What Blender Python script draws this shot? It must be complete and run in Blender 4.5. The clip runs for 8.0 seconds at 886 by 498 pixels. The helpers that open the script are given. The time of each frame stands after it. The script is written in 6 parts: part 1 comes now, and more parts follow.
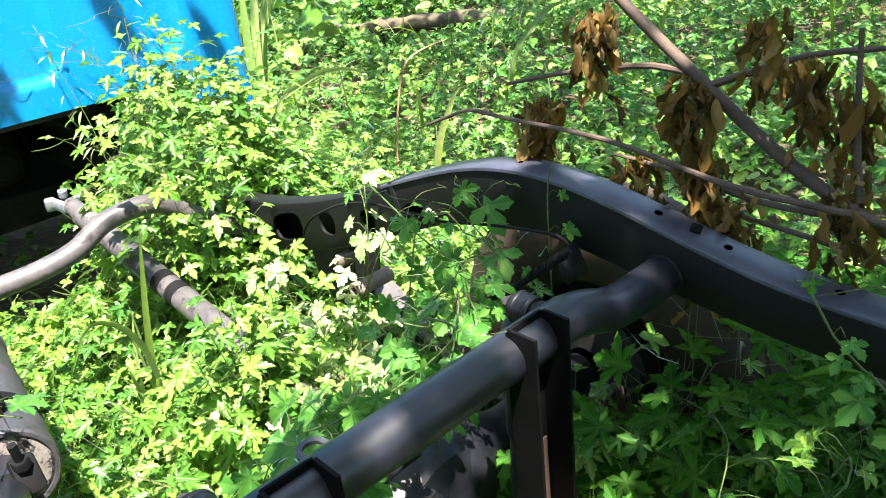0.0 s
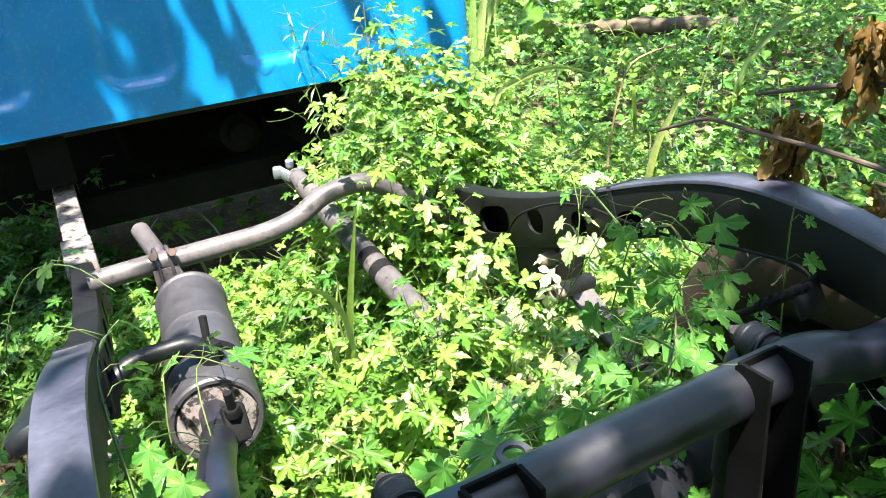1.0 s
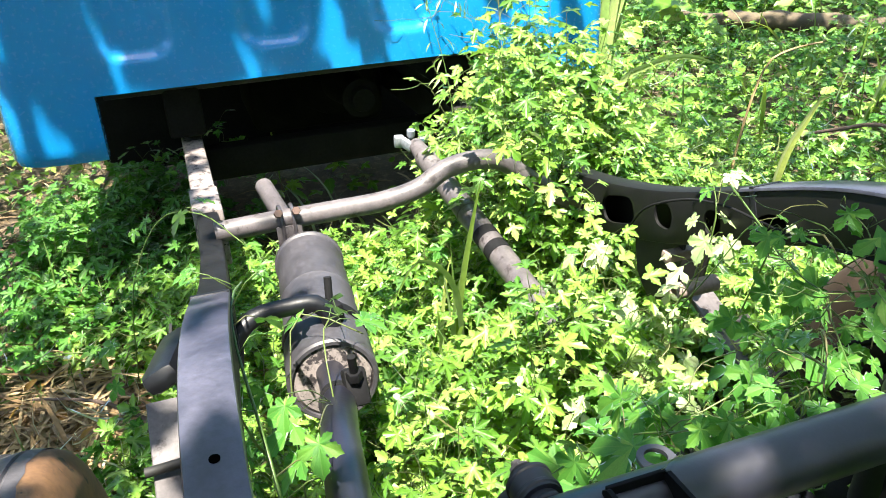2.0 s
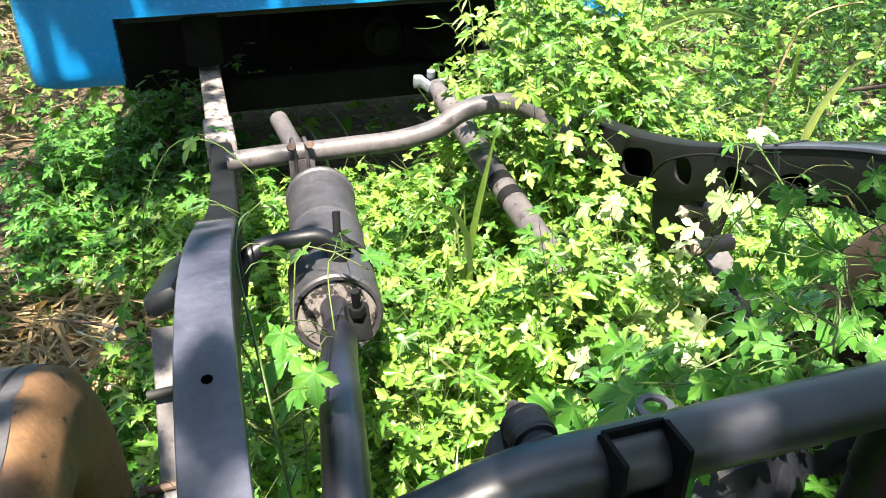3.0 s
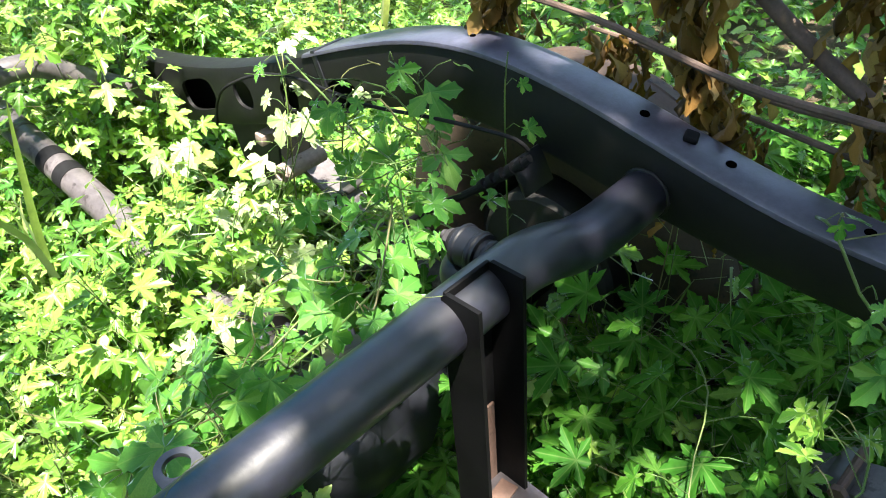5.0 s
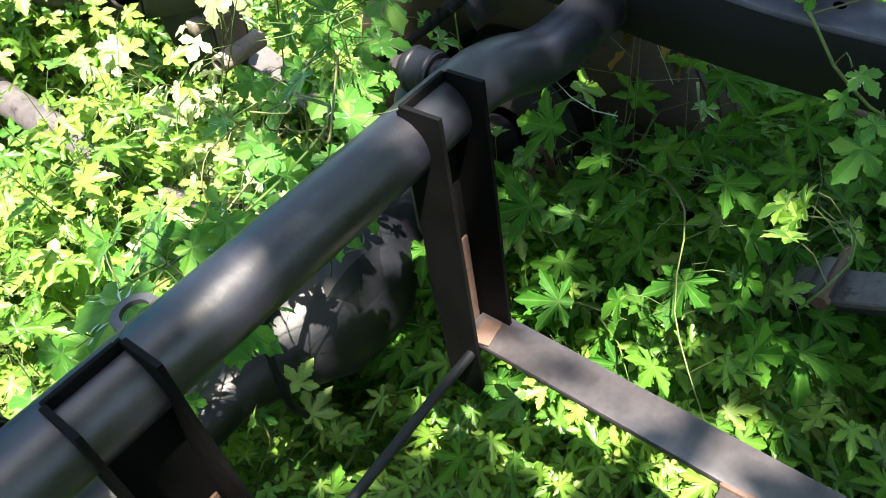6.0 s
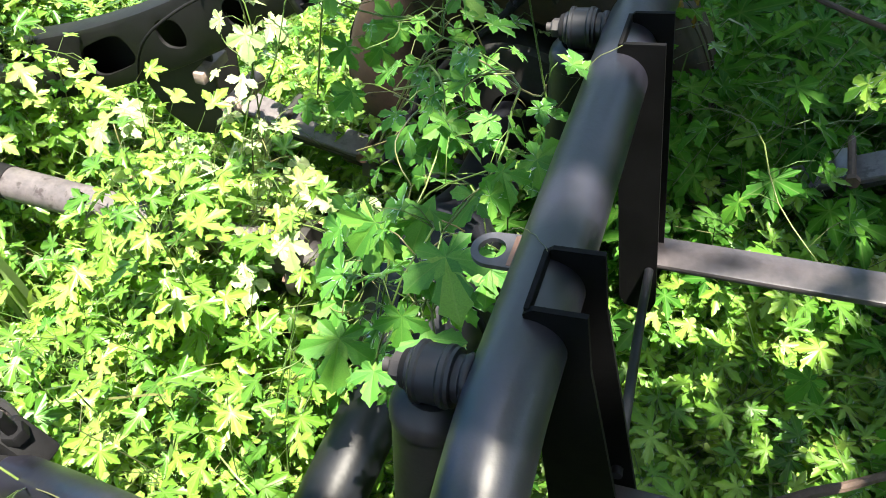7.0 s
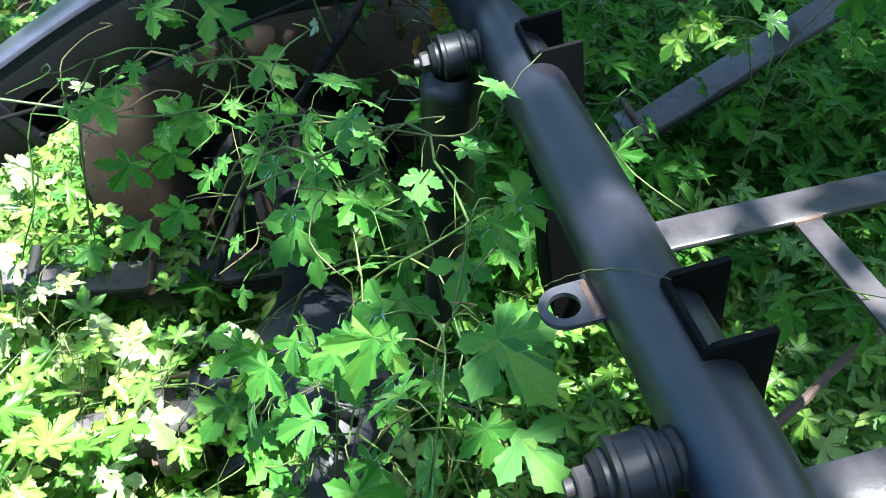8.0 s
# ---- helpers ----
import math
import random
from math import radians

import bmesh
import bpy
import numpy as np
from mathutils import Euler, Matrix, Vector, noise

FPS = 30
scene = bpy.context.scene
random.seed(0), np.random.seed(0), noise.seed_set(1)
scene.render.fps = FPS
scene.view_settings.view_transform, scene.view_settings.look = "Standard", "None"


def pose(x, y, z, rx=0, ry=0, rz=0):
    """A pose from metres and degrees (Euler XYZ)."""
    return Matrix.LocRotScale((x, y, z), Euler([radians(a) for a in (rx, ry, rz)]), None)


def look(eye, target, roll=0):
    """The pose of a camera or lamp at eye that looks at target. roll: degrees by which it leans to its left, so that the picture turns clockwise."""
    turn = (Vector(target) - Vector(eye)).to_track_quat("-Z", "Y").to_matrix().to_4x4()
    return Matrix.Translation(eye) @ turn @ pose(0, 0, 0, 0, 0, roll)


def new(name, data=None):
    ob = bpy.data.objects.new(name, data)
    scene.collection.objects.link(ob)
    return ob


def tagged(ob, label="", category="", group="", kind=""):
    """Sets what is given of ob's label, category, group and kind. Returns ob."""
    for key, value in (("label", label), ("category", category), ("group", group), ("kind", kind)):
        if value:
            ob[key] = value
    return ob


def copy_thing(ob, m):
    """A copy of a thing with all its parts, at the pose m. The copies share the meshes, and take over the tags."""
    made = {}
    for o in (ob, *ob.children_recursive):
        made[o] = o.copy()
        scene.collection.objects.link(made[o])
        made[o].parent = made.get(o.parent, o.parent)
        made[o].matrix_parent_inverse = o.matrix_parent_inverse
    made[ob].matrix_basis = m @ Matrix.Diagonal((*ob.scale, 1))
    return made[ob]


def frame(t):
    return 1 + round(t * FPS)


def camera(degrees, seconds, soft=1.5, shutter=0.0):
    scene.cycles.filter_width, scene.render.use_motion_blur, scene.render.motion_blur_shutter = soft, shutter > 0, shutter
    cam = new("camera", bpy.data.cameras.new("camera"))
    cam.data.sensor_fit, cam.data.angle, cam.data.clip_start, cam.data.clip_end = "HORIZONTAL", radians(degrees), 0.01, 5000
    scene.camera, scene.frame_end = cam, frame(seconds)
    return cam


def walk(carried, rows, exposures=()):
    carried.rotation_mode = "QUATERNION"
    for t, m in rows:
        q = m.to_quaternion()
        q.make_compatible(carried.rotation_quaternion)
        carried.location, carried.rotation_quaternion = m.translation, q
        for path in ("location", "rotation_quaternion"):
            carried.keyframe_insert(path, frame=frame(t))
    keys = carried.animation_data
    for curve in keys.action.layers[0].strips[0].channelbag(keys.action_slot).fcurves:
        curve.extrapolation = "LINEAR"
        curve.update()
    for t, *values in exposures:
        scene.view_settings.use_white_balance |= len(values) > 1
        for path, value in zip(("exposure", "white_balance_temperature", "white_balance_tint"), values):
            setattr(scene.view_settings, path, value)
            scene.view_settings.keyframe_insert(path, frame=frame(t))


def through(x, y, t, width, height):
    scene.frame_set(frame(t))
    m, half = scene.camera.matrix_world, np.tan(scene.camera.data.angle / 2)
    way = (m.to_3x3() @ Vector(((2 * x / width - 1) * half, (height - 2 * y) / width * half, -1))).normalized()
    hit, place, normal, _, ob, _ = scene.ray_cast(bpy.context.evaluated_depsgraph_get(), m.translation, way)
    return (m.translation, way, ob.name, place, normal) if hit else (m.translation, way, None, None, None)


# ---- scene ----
from mathutils.geometry import delaunay_2d_cdt

cam = camera(59.7, 8.0, soft=0.95, shutter=0.06)
PATH = [
    (0, (-0.358, -0.441, 1.203), (0.817, 0.919, 0.326), -6.7),
    (0.5, (-0.367, -0.411, 1.201), (0.587, 1.136, 0.366), -6.2),
    (1, (-0.373, -0.391, 1.192), (0.421, 1.246, 0.361), -5.6),
    (1.5, (-0.391, -0.379, 1.19), (0.286, 1.303, 0.347), -4.4),
    (1.7, (-0.408, -0.365, 1.19), (0.224, 1.332, 0.341), -3.8),
    (2.8, (-0.428, -0.338, 1.175), (0.071, 1.348, 0.221), -1.0),
    (3, (-0.41, -0.342, 1.168), (0.105, 1.324, 0.189), -0.2),
    (3.5, (-0.336, -0.33, 1.162), (0.291, 1.244, 0.099), 1.0),
    (4, (-0.252, -0.319, 1.154), (0.579, 1.094, 0.009), 0.4),
    (4.5, (-0.188, -0.295, 1.173), (0.814, 0.967, -0.011), -2.6),
    (4.7, (-0.176, -0.292, 1.178), (0.872, 0.922, -0.018), -3.5),
    (5.8, (-0.175, -0.317, 1.102), (0.832, 0.711, -0.287), -9.8),
    (6, (-0.197, -0.309, 1.086), (0.808, 0.702, -0.317), -10.7),
    (6.2, (-0.24, -0.283, 1.092), (0.812, 0.676, -0.313), -10.1),
    (6.5, (-0.308, -0.228, 1.101), (0.825, 0.668, -0.283), -11.0),
    (6.8, (-0.396, -0.135, 1.112), (0.808, 0.657, -0.274), -13.0),
    (7, (-0.457, -0.077, 1.125), (0.809, 0.621, -0.257), -13.0),
    (7.2, (-0.471, -0.03, 1.111), (0.87, 0.52, -0.267), -12.4),
    (7.5, (-0.459, 0.032, 1.101), (0.939, 0.363, -0.289), -12.2),
    (7.8, (-0.417, 0.118, 1.11), (0.99, 0.218, -0.309), -12.5),
    (8, (-0.386, 0.165, 1.104), (1.025, 0.09, -0.312), -12.6),
]
walk(cam, [(t, look(eye, target, roll)) for t, eye, target, roll in PATH], [(0.0, 2.51, 6550, 10), (1.5, 2.49, 6600, 10), (3.0, 2.41, 6900, 10), (4.5, 2.68, 6600, 11), (5.8, 2.68, 6700, 11), (6.5, 2.66, 7500, 11), (7.0, 2.6, 6800, 10), (7.5, 2.63, 6250, 10), (8.0, 2.66, 5700, 8)])

# ---- world and light ----
SUN_FROM = Vector((-0.16, -0.32, 0.93)).normalized()
world = bpy.data.worlds.new("world")
world.use_nodes = True
scene.world = world
wn = world.node_tree
sky = wn.nodes.new("ShaderNodeTexSky")
sky.sky_type = "NISHITA"
sky.sun_disc = False
sky.sun_elevation = math.asin(SUN_FROM.z)
sky.sun_rotation = math.atan2(SUN_FROM.x, SUN_FROM.y)
wn.nodes["Background"].inputs[1].default_value = 0.125
wn.links.new(sky.outputs[0], wn.nodes["Background"].inputs[0])
sun = new("sun", bpy.data.lights.new("sun", "SUN"))
sun.data.energy, sun.data.angle, sun.data.color = 5.0, radians(0.53), (1.0, 0.95, 0.84)
sun.matrix_world = look(SUN_FROM * 12, (0, 0, 0))


# ---- materials ----
def material(name):
    m = bpy.data.materials.new(name)
    m.use_nodes = True
    m.node_tree.nodes.clear()
    return m


class Nodes:
    """Short-hand for a node tree."""

    def __init__(self, m):
        self.t = m.node_tree

    def add(self, kind, values=None, **props):
        n = self.t.nodes.new("ShaderNode" + kind)
        if "data_type" in props:
            n.data_type = props["data_type"]
        if "blend_type" in props:
            n.blend_type = props["blend_type"]
        if "operation" in props:
            n.operation = props["operation"]
        if "use_clamp" in props:
            n.use_clamp = props["use_clamp"]
        if "attribute_name" in props:
            n.attribute_name = props["attribute_name"]
        for k, v in (values or {}).items():
            if isinstance(v, bpy.types.NodeSocket):
                self.t.links.new(v, n.inputs[k])
            else:
                n.inputs[k].default_value = v
        return n

    def ramp(self, fac, stops):
        n = self.t.nodes.new("ShaderNodeValToRGB")
        self.t.links.new(fac, n.inputs[0])
        while len(n.color_ramp.elements) < len(stops):
            n.color_ramp.elements.new(0.5)
        for e, (p, c) in zip(n.color_ramp.elements, stops):
            e.position, e.color = p, (*c, 1)
        return n.outputs[0]

    def noise(self, scale, detail=4, rough=0.6, where=None, kind="Object"):
        if where is None:
            where = self.add("TexCoord").outputs[kind]
        return self.add("TexNoise", {"Vector": where, "Scale": scale, "Detail": detail, "Roughness": rough}).outputs["Fac"]

    def mix(self, fac, a, b):
        n = self.add("Mix", data_type="RGBA")
        for k, v in ((0, fac), (6, a), (7, b)):
            if isinstance(v, bpy.types.NodeSocket):
                self.t.links.new(v, n.inputs[k])
            else:
                n.inputs[k].default_value = v if k == 0 else (*v, 1)
        return n.outputs[2]

    def bump(self, height, strength, distance=0.002):
        return self.add("Bump", {"Height": height, "Strength": strength, "Distance": distance}).outputs[0]

    def out(self, shader):
        o = self.t.nodes.new("ShaderNodeOutputMaterial")
        self.t.links.new(shader, o.inputs[0])


def painted(name, base, dust, rust, rough=(0.3, 0.6), dusty=0.5, rusty=0.66, metal=0.0, spec=0.5, scale=1.0):
    """Paint or metal with a film of dust, worn rusty spots and fine grain."""
    m = material(name)
    n = Nodes(m)
    big = n.noise(9 * scale, 5, 0.65)
    fine = n.noise(120 * scale, 3, 0.7)
    spots = n.noise(34 * scale, 6, 0.7)
    dust_f = n.ramp(big, [(dusty - 0.14, (0, 0, 0)), (dusty + 0.2, (1, 1, 1))])
    rust_f = n.ramp(spots, [(rusty, (0, 0, 0)), (rusty + 0.06, (1, 1, 1))])
    c = n.mix(dust_f, base, dust)
    c = n.mix(rust_f, c, rust)
    shade = n.ramp(fine, [(0.3, (0.75, 0.75, 0.75)), (0.7, (1.15, 1.15, 1.15))])
    mul = n.add("Mix", data_type="RGBA", blend_type="MULTIPLY")
    mul.inputs[0].default_value = 1.0
    n.t.links.new(c, mul.inputs[6])
    n.t.links.new(shade, mul.inputs[7])
    r = n.ramp(big, [(0.3, (rough[0],) * 3), (0.7, (rough[1],) * 3)])
    b = n.add("BsdfPrincipled", {"Base Color": mul.outputs[2], "Roughness": r, "Metallic": metal, "Specular IOR Level": spec,
                                 "Normal": n.bump(n.add("Math", {0: fine, 1: spots}, operation="ADD").outputs[0], 0.25, 0.0008)})
    n.out(b.outputs[0])
    return m


def leafy(name, stops, through=0.5, gloss=0.1, rough=0.36, veins=False):
    """Leaf blades: colour differs from blade to blade, and light passes through."""
    m = material(name)
    n = Nodes(m)
    geo = n.add("NewGeometry")
    info = n.add("ObjectInfo")
    rnd = n.add("Math", {0: n.add("Math", {0: geo.outputs["Random Per Island"], 1: info.outputs["Random"]}, operation="ADD").outputs[0]}, operation="FRACT").outputs[0]
    c = n.ramp(rnd, stops)
    mott = n.noise(60, 4, 0.7)
    c2 = n.add("Mix", data_type="RGBA", blend_type="MULTIPLY")
    c2.inputs[0].default_value = 1.0
    n.t.links.new(c, c2.inputs[6])
    n.t.links.new(n.ramp(mott, [(0.3, (0.72, 0.75, 0.7)), (0.7, (1.12, 1.1, 1.05))]), c2.inputs[7])
    rib = n.add("Attribute", attribute_name="rib").outputs["Fac"]
    col = n.mix(n.ramp(rib, [(0.8, (0, 0, 0)), (0.98, (0.13, 0.13, 0.13))]), c2.outputs[2], (0.42, 0.5, 0.2))
    warm = n.add("Mix", data_type="RGBA", blend_type="MULTIPLY")
    warm.inputs[0].default_value = 1.0
    n.t.links.new(col, warm.inputs[6])
    warm.inputs[7].default_value = (1.2, 1.25, 0.5, 1)
    crease = n.add("Math", {0: n.noise(140, 2), 1: n.add("Math", {0: rib, 1: -1.6}, operation="MULTIPLY").outputs[0]}, operation="ADD").outputs[0]
    bump = n.bump(crease, 0.3, 0.0014)
    d = n.add("BsdfDiffuse", {"Color": col, "Normal": bump})
    t = n.add("BsdfTranslucent", {"Color": warm.outputs[2]})
    g = n.add("BsdfGlossy", {"Color": (1, 1, 1, 1), "Roughness": rough, "Normal": bump})
    s1 = n.add("MixShader", {0: through, 1: d.outputs[0], 2: t.outputs[0]})
    fr = n.add("Fresnel", {"IOR": 1.45})
    gf = n.add("Math", {0: fr.outputs[0], 1: gloss * 6}, operation="MULTIPLY", use_clamp=True)
    s2 = n.add("MixShader", {0: gf.outputs[0], 1: s1.outputs[0], 2: g.outputs[0]})
    n.out(s2.outputs[0])
    return m


M = {}
M["black"] = painted("black_chassis_paint", (0.004, 0.0045, 0.0065), (0.011, 0.0115, 0.0165), (0.024, 0.019, 0.02), (0.36, 0.52), 0.55, 0.7, spec=0.4)
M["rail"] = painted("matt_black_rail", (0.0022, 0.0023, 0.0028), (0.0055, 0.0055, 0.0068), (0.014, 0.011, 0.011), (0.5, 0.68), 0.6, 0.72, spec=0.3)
# dusty black for the rail tops, with bluish sky light put into the colour
M["cap"] = painted("dusty_sky_lit_black", (0.026, 0.0265, 0.04), (0.062, 0.062, 0.09), (0.035, 0.028, 0.03), (0.3, 0.43), 0.5, 0.7, spec=0.65)
M["tube"] = painted("glossy_black_tube", (0.0034, 0.0036, 0.0068), (0.0135, 0.0132, 0.025), (0.022, 0.018, 0.02), (0.33, 0.46), 0.52, 0.7, spec=0.8)
M["tab"] = painted("grey_worn_tab", (0.026, 0.027, 0.034), (0.06, 0.06, 0.07), (0.05, 0.03, 0.024), (0.4, 0.55), 0.5, 0.64)
M["dusty"] = painted("dusty_worn_black", (0.014, 0.0125, 0.0135), (0.042, 0.036, 0.036), (0.08, 0.045, 0.032), (0.42, 0.62), 0.5, 0.68)
M["pale"] = painted("pale_weathered_tube", (0.048, 0.043, 0.047), (0.11, 0.096, 0.099), (0.032, 0.025, 0.026), (0.4, 0.58), 0.46, 0.57)
M["silencer"] = painted("weathered_silencer_steel", (0.03, 0.029, 0.035), (0.062, 0.058, 0.066), (0.03, 0.026, 0.028), (0.42, 0.6), 0.5, 0.62)
M["bar"] = painted("scuffed_grey_bar_paint", (0.03, 0.027, 0.031), (0.062, 0.054, 0.058), (0.045, 0.026, 0.022), (0.26, 0.42), 0.5, 0.66, spec=0.8)
M["bracket"] = painted("matt_black_bracket", (0.0012, 0.0012, 0.0016), (0.003, 0.003, 0.0036), (0.011, 0.006, 0.005), (0.6, 0.8), 0.55, 0.7, spec=0.12)
M["tan"] = painted("pinkish_rusted_plate", (0.16, 0.115, 0.095), (0.24, 0.185, 0.16), (0.1, 0.06, 0.045), (0.6, 0.8), 0.5, 0.62)
M["rust"] = painted("rust_brown_steel", (0.075, 0.04, 0.03), (0.13, 0.08, 0.06), (0.06, 0.03, 0.022), (0.6, 0.8), 0.5, 0.6)
M["alu"] = painted("bare_cast_yoke", (0.2, 0.225, 0.27), (0.34, 0.36, 0.4), (0.3, 0.28, 0.26), (0.35, 0.5), 0.5, 0.7, metal=0.35)
# grime, darkened further for the shade under the cab
M["dark"] = painted("grimy_shaded_underbody", (0.006, 0.006, 0.006), (0.016, 0.015, 0.014), (0.03, 0.02, 0.014), (0.6, 0.8), 0.5, 0.66)
M["rubber"] = painted("black_rubber", (0.005, 0.005, 0.006), (0.012, 0.012, 0.013), (0.01, 0.01, 0.01), (0.6, 0.8), 0.5, 0.8, spec=0.12)
# dusty tyre brown twice: shade painted into the first, sunlight into the second
M["tyre"] = painted("shade_brown_tyre", (0.022, 0.013, 0.009), (0.05, 0.029, 0.019), (0.009, 0.007, 0.006), (0.6, 0.8), 0.5, 0.58)
M["tyre_sunlit"] = painted("sunlit_dusty_tyre", (0.07, 0.036, 0.018), (0.2, 0.105, 0.048), (0.025, 0.018, 0.014), (0.6, 0.8), 0.45, 0.58)
M["tread"] = painted("grey_dusty_tread", (0.035, 0.034, 0.042), (0.085, 0.078, 0.085), (0.1, 0.06, 0.035), (0.6, 0.8), 0.48, 0.62)
M["wood"] = painted("brown_bark", (0.06, 0.038, 0.03), (0.12, 0.08, 0.06), (0.06, 0.04, 0.03), (0.7, 0.9), 0.5, 0.6, scale=2)
M["log"] = painted("decayed_log_bark", (0.06, 0.045, 0.028), (0.13, 0.1, 0.06), (0.03, 0.035, 0.014), (0.8, 0.95), 0.5, 0.6)
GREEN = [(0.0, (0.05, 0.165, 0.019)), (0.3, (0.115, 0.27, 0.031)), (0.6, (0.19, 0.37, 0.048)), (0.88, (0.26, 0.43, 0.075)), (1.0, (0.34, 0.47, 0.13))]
# the weed greens again, shade put into the colour for plants standing in it
SHADED_GREEN = [(0.0, (0.03, 0.125, 0.016)), (0.5, (0.062, 0.2, 0.022)), (0.9, (0.1, 0.26, 0.032)), (1.0, (0.15, 0.28, 0.055))]
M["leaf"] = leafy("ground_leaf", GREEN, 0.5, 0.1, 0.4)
M["vine"] = leafy("vine_leaf", [(0.0, (0.05, 0.19, 0.03)), (0.5, (0.082, 0.26, 0.04)), (0.9, (0.13, 0.32, 0.05)), (1.0, (0.2, 0.37, 0.07))], 0.5, 0.07, 0.45)
M["deep"] = leafy("shade_toned_leaf", SHADED_GREEN, 0.48, 0.02, 0.5)
M["grass"] = leafy("grass_blade", [(0.0, (0.09, 0.17, 0.03)), (0.6, (0.16, 0.25, 0.05)), (1.0, (0.27, 0.31, 0.09))], 0.4, 0.04, 0.5)
M["stem"] = leafy("green_stem", [(0.0, (0.06, 0.12, 0.028)), (0.7, (0.11, 0.17, 0.045)), (1.0, (0.16, 0.14, 0.07))], 0.2)
M["dead"] = leafy("withered_leaf", [(0.0, (0.055, 0.035, 0.013)), (0.3, (0.12, 0.08, 0.026)), (0.55, (0.18, 0.098, 0.032)), (0.8, (0.25, 0.145, 0.048)), (1.0, (0.36, 0.25, 0.12))], 0.4, 0.005, 0.8)
M["straw"] = leafy("dry_straw", [(0.0, (0.16, 0.1, 0.055)), (0.5, (0.28, 0.19, 0.1)), (1.0, (0.42, 0.32, 0.19))], 0.1, 0.05, 0.6)
# the grass green made whitish, with sunlight put into the colour
M["pale_grass"] = leafy("sunlit_grass_blade", [(0.0, (0.2, 0.32, 0.09)), (0.6, (0.28, 0.38, 0.13)), (1.0, (0.4, 0.44, 0.2))], 0.35)
M["crown"] = leafy("tree_leaf", [(0.0, (0.03, 0.09, 0.016)), (0.6, (0.05, 0.13, 0.022)), (1.0, (0.09, 0.17, 0.03))], 0.35)
# near-black base that paints in the deep shade under the cab
M["void"] = painted("shade_dark_underbody", (0.007, 0.0066, 0.006), (0.012, 0.011, 0.01), (0.006, 0.005, 0.004), (0.9, 1.0))
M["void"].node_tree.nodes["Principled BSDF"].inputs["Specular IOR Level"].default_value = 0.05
M["scab"] = painted("flaking_pale_paint", (0.16, 0.137, 0.132), (0.25, 0.215, 0.205), (0.022, 0.018, 0.02), (0.5, 0.7), 0.5, 0.52, scale=1.4)
# vine leaf with glaring sunlight put into its pale colour
M["brightened"] = leafy("sun_brightened_leaf", [(0.0, (0.25, 0.38, 0.13)), (0.6, (0.36, 0.47, 0.23)), (1.0, (0.46, 0.52, 0.32))], 0.4, 0.16, 0.4)
# black that paints the shade inside the bolt holes
M["pit"] = painted("hole_shade_black", (0.0006, 0.0006, 0.0006), (0.0008, 0.0008, 0.0008), (0.0008, 0.0007, 0.0006), (0.95, 1.0), spec=0.0)
M["petal"] = leafy("yellow_petal", [(0.0, (0.75, 0.6, 0.03)), (1.0, (0.85, 0.72, 0.08))], 0.3)


def blue_paint():
    m = material("blue_cab_paint")
    n = Nodes(m)
    big = n.noise(3, 4)
    fine = n.noise(90, 3)
    c = n.ramp(big, [(0.3, (0.0012, 0.18, 0.45)), (0.7, (0.0012, 0.205, 0.52))])
    b = n.add("BsdfPrincipled", {"Base Color": c, "Roughness": n.ramp(fine, [(0.3, (0.2, 0.2, 0.2)), (0.7, (0.3, 0.3, 0.3))]),
                                 "Coat Weight": 0.35, "Coat Roughness": 0.1, "Normal": n.bump(n.noise(6, 2), 0.12, 0.004)})
    n.out(b.outputs[0])
    return m


def soil():
    m = material("soil_and_litter")
    n = Nodes(m)
    a, b2, c3 = n.noise(2.2, 6), n.noise(25, 6, 0.7), n.noise(160, 4, 0.7)
    c = n.ramp(a, [(0.35, (0.05, 0.036, 0.022)), (0.65, (0.12, 0.085, 0.05))])
    c = n.mix(n.ramp(b2, [(0.5, (0, 0, 0)), (0.62, (1, 1, 1))]), c, (0.19, 0.13, 0.075))
    c = n.mix(n.ramp(c3, [(0.58, (0, 0, 0)), (0.64, (1, 1, 1))]), c, (0.035, 0.045, 0.018))
    h = n.add("Math", {0: b2, 1: c3}, operation="ADD").outputs[0]
    b = n.add("BsdfPrincipled", {"Base Color": c, "Roughness": 0.95, "Normal": n.bump(h, 0.8, 0.02)})
    n.out(b.outputs[0])
    return m


M["blue"] = blue_paint()
M["soil"] = soil()


# ---- mesh helpers ----
def obj(name, mesh, mat, parent=None, label="", smooth=True, angle=35):
    ob = new(name, mesh)
    if mat is not None and not mesh.materials:
        mesh.materials.append(mat)
    if smooth and len(mesh.polygons):
        mesh.polygons.foreach_set("use_smooth", [True] * len(mesh.polygons))
        mesh.set_sharp_from_angle(angle=radians(angle))
    if parent is not None:
        ob.parent = parent
        ob.matrix_parent_inverse = parent.matrix_basis.inverted()
    if label:
        tagged(ob, label)
    return ob


def part(name, bm, mat, parent, label="", angle=35):
    """Links a bmesh as one mesh object under a thing or under a part."""
    bmesh.ops.recalc_face_normals(bm, faces=bm.faces)
    me = bpy.data.meshes.new(name)
    bm.to_mesh(me)
    bm.free()
    return obj(name, me, mat, parent, label, True, angle)


def thing(name, at, label, category, group="", kind=""):
    e = new(name)
    e.empty_display_size = 0.05
    e.location = at
    e.matrix_basis = Matrix.Translation(at)
    return tagged(e, label, category, group, kind)


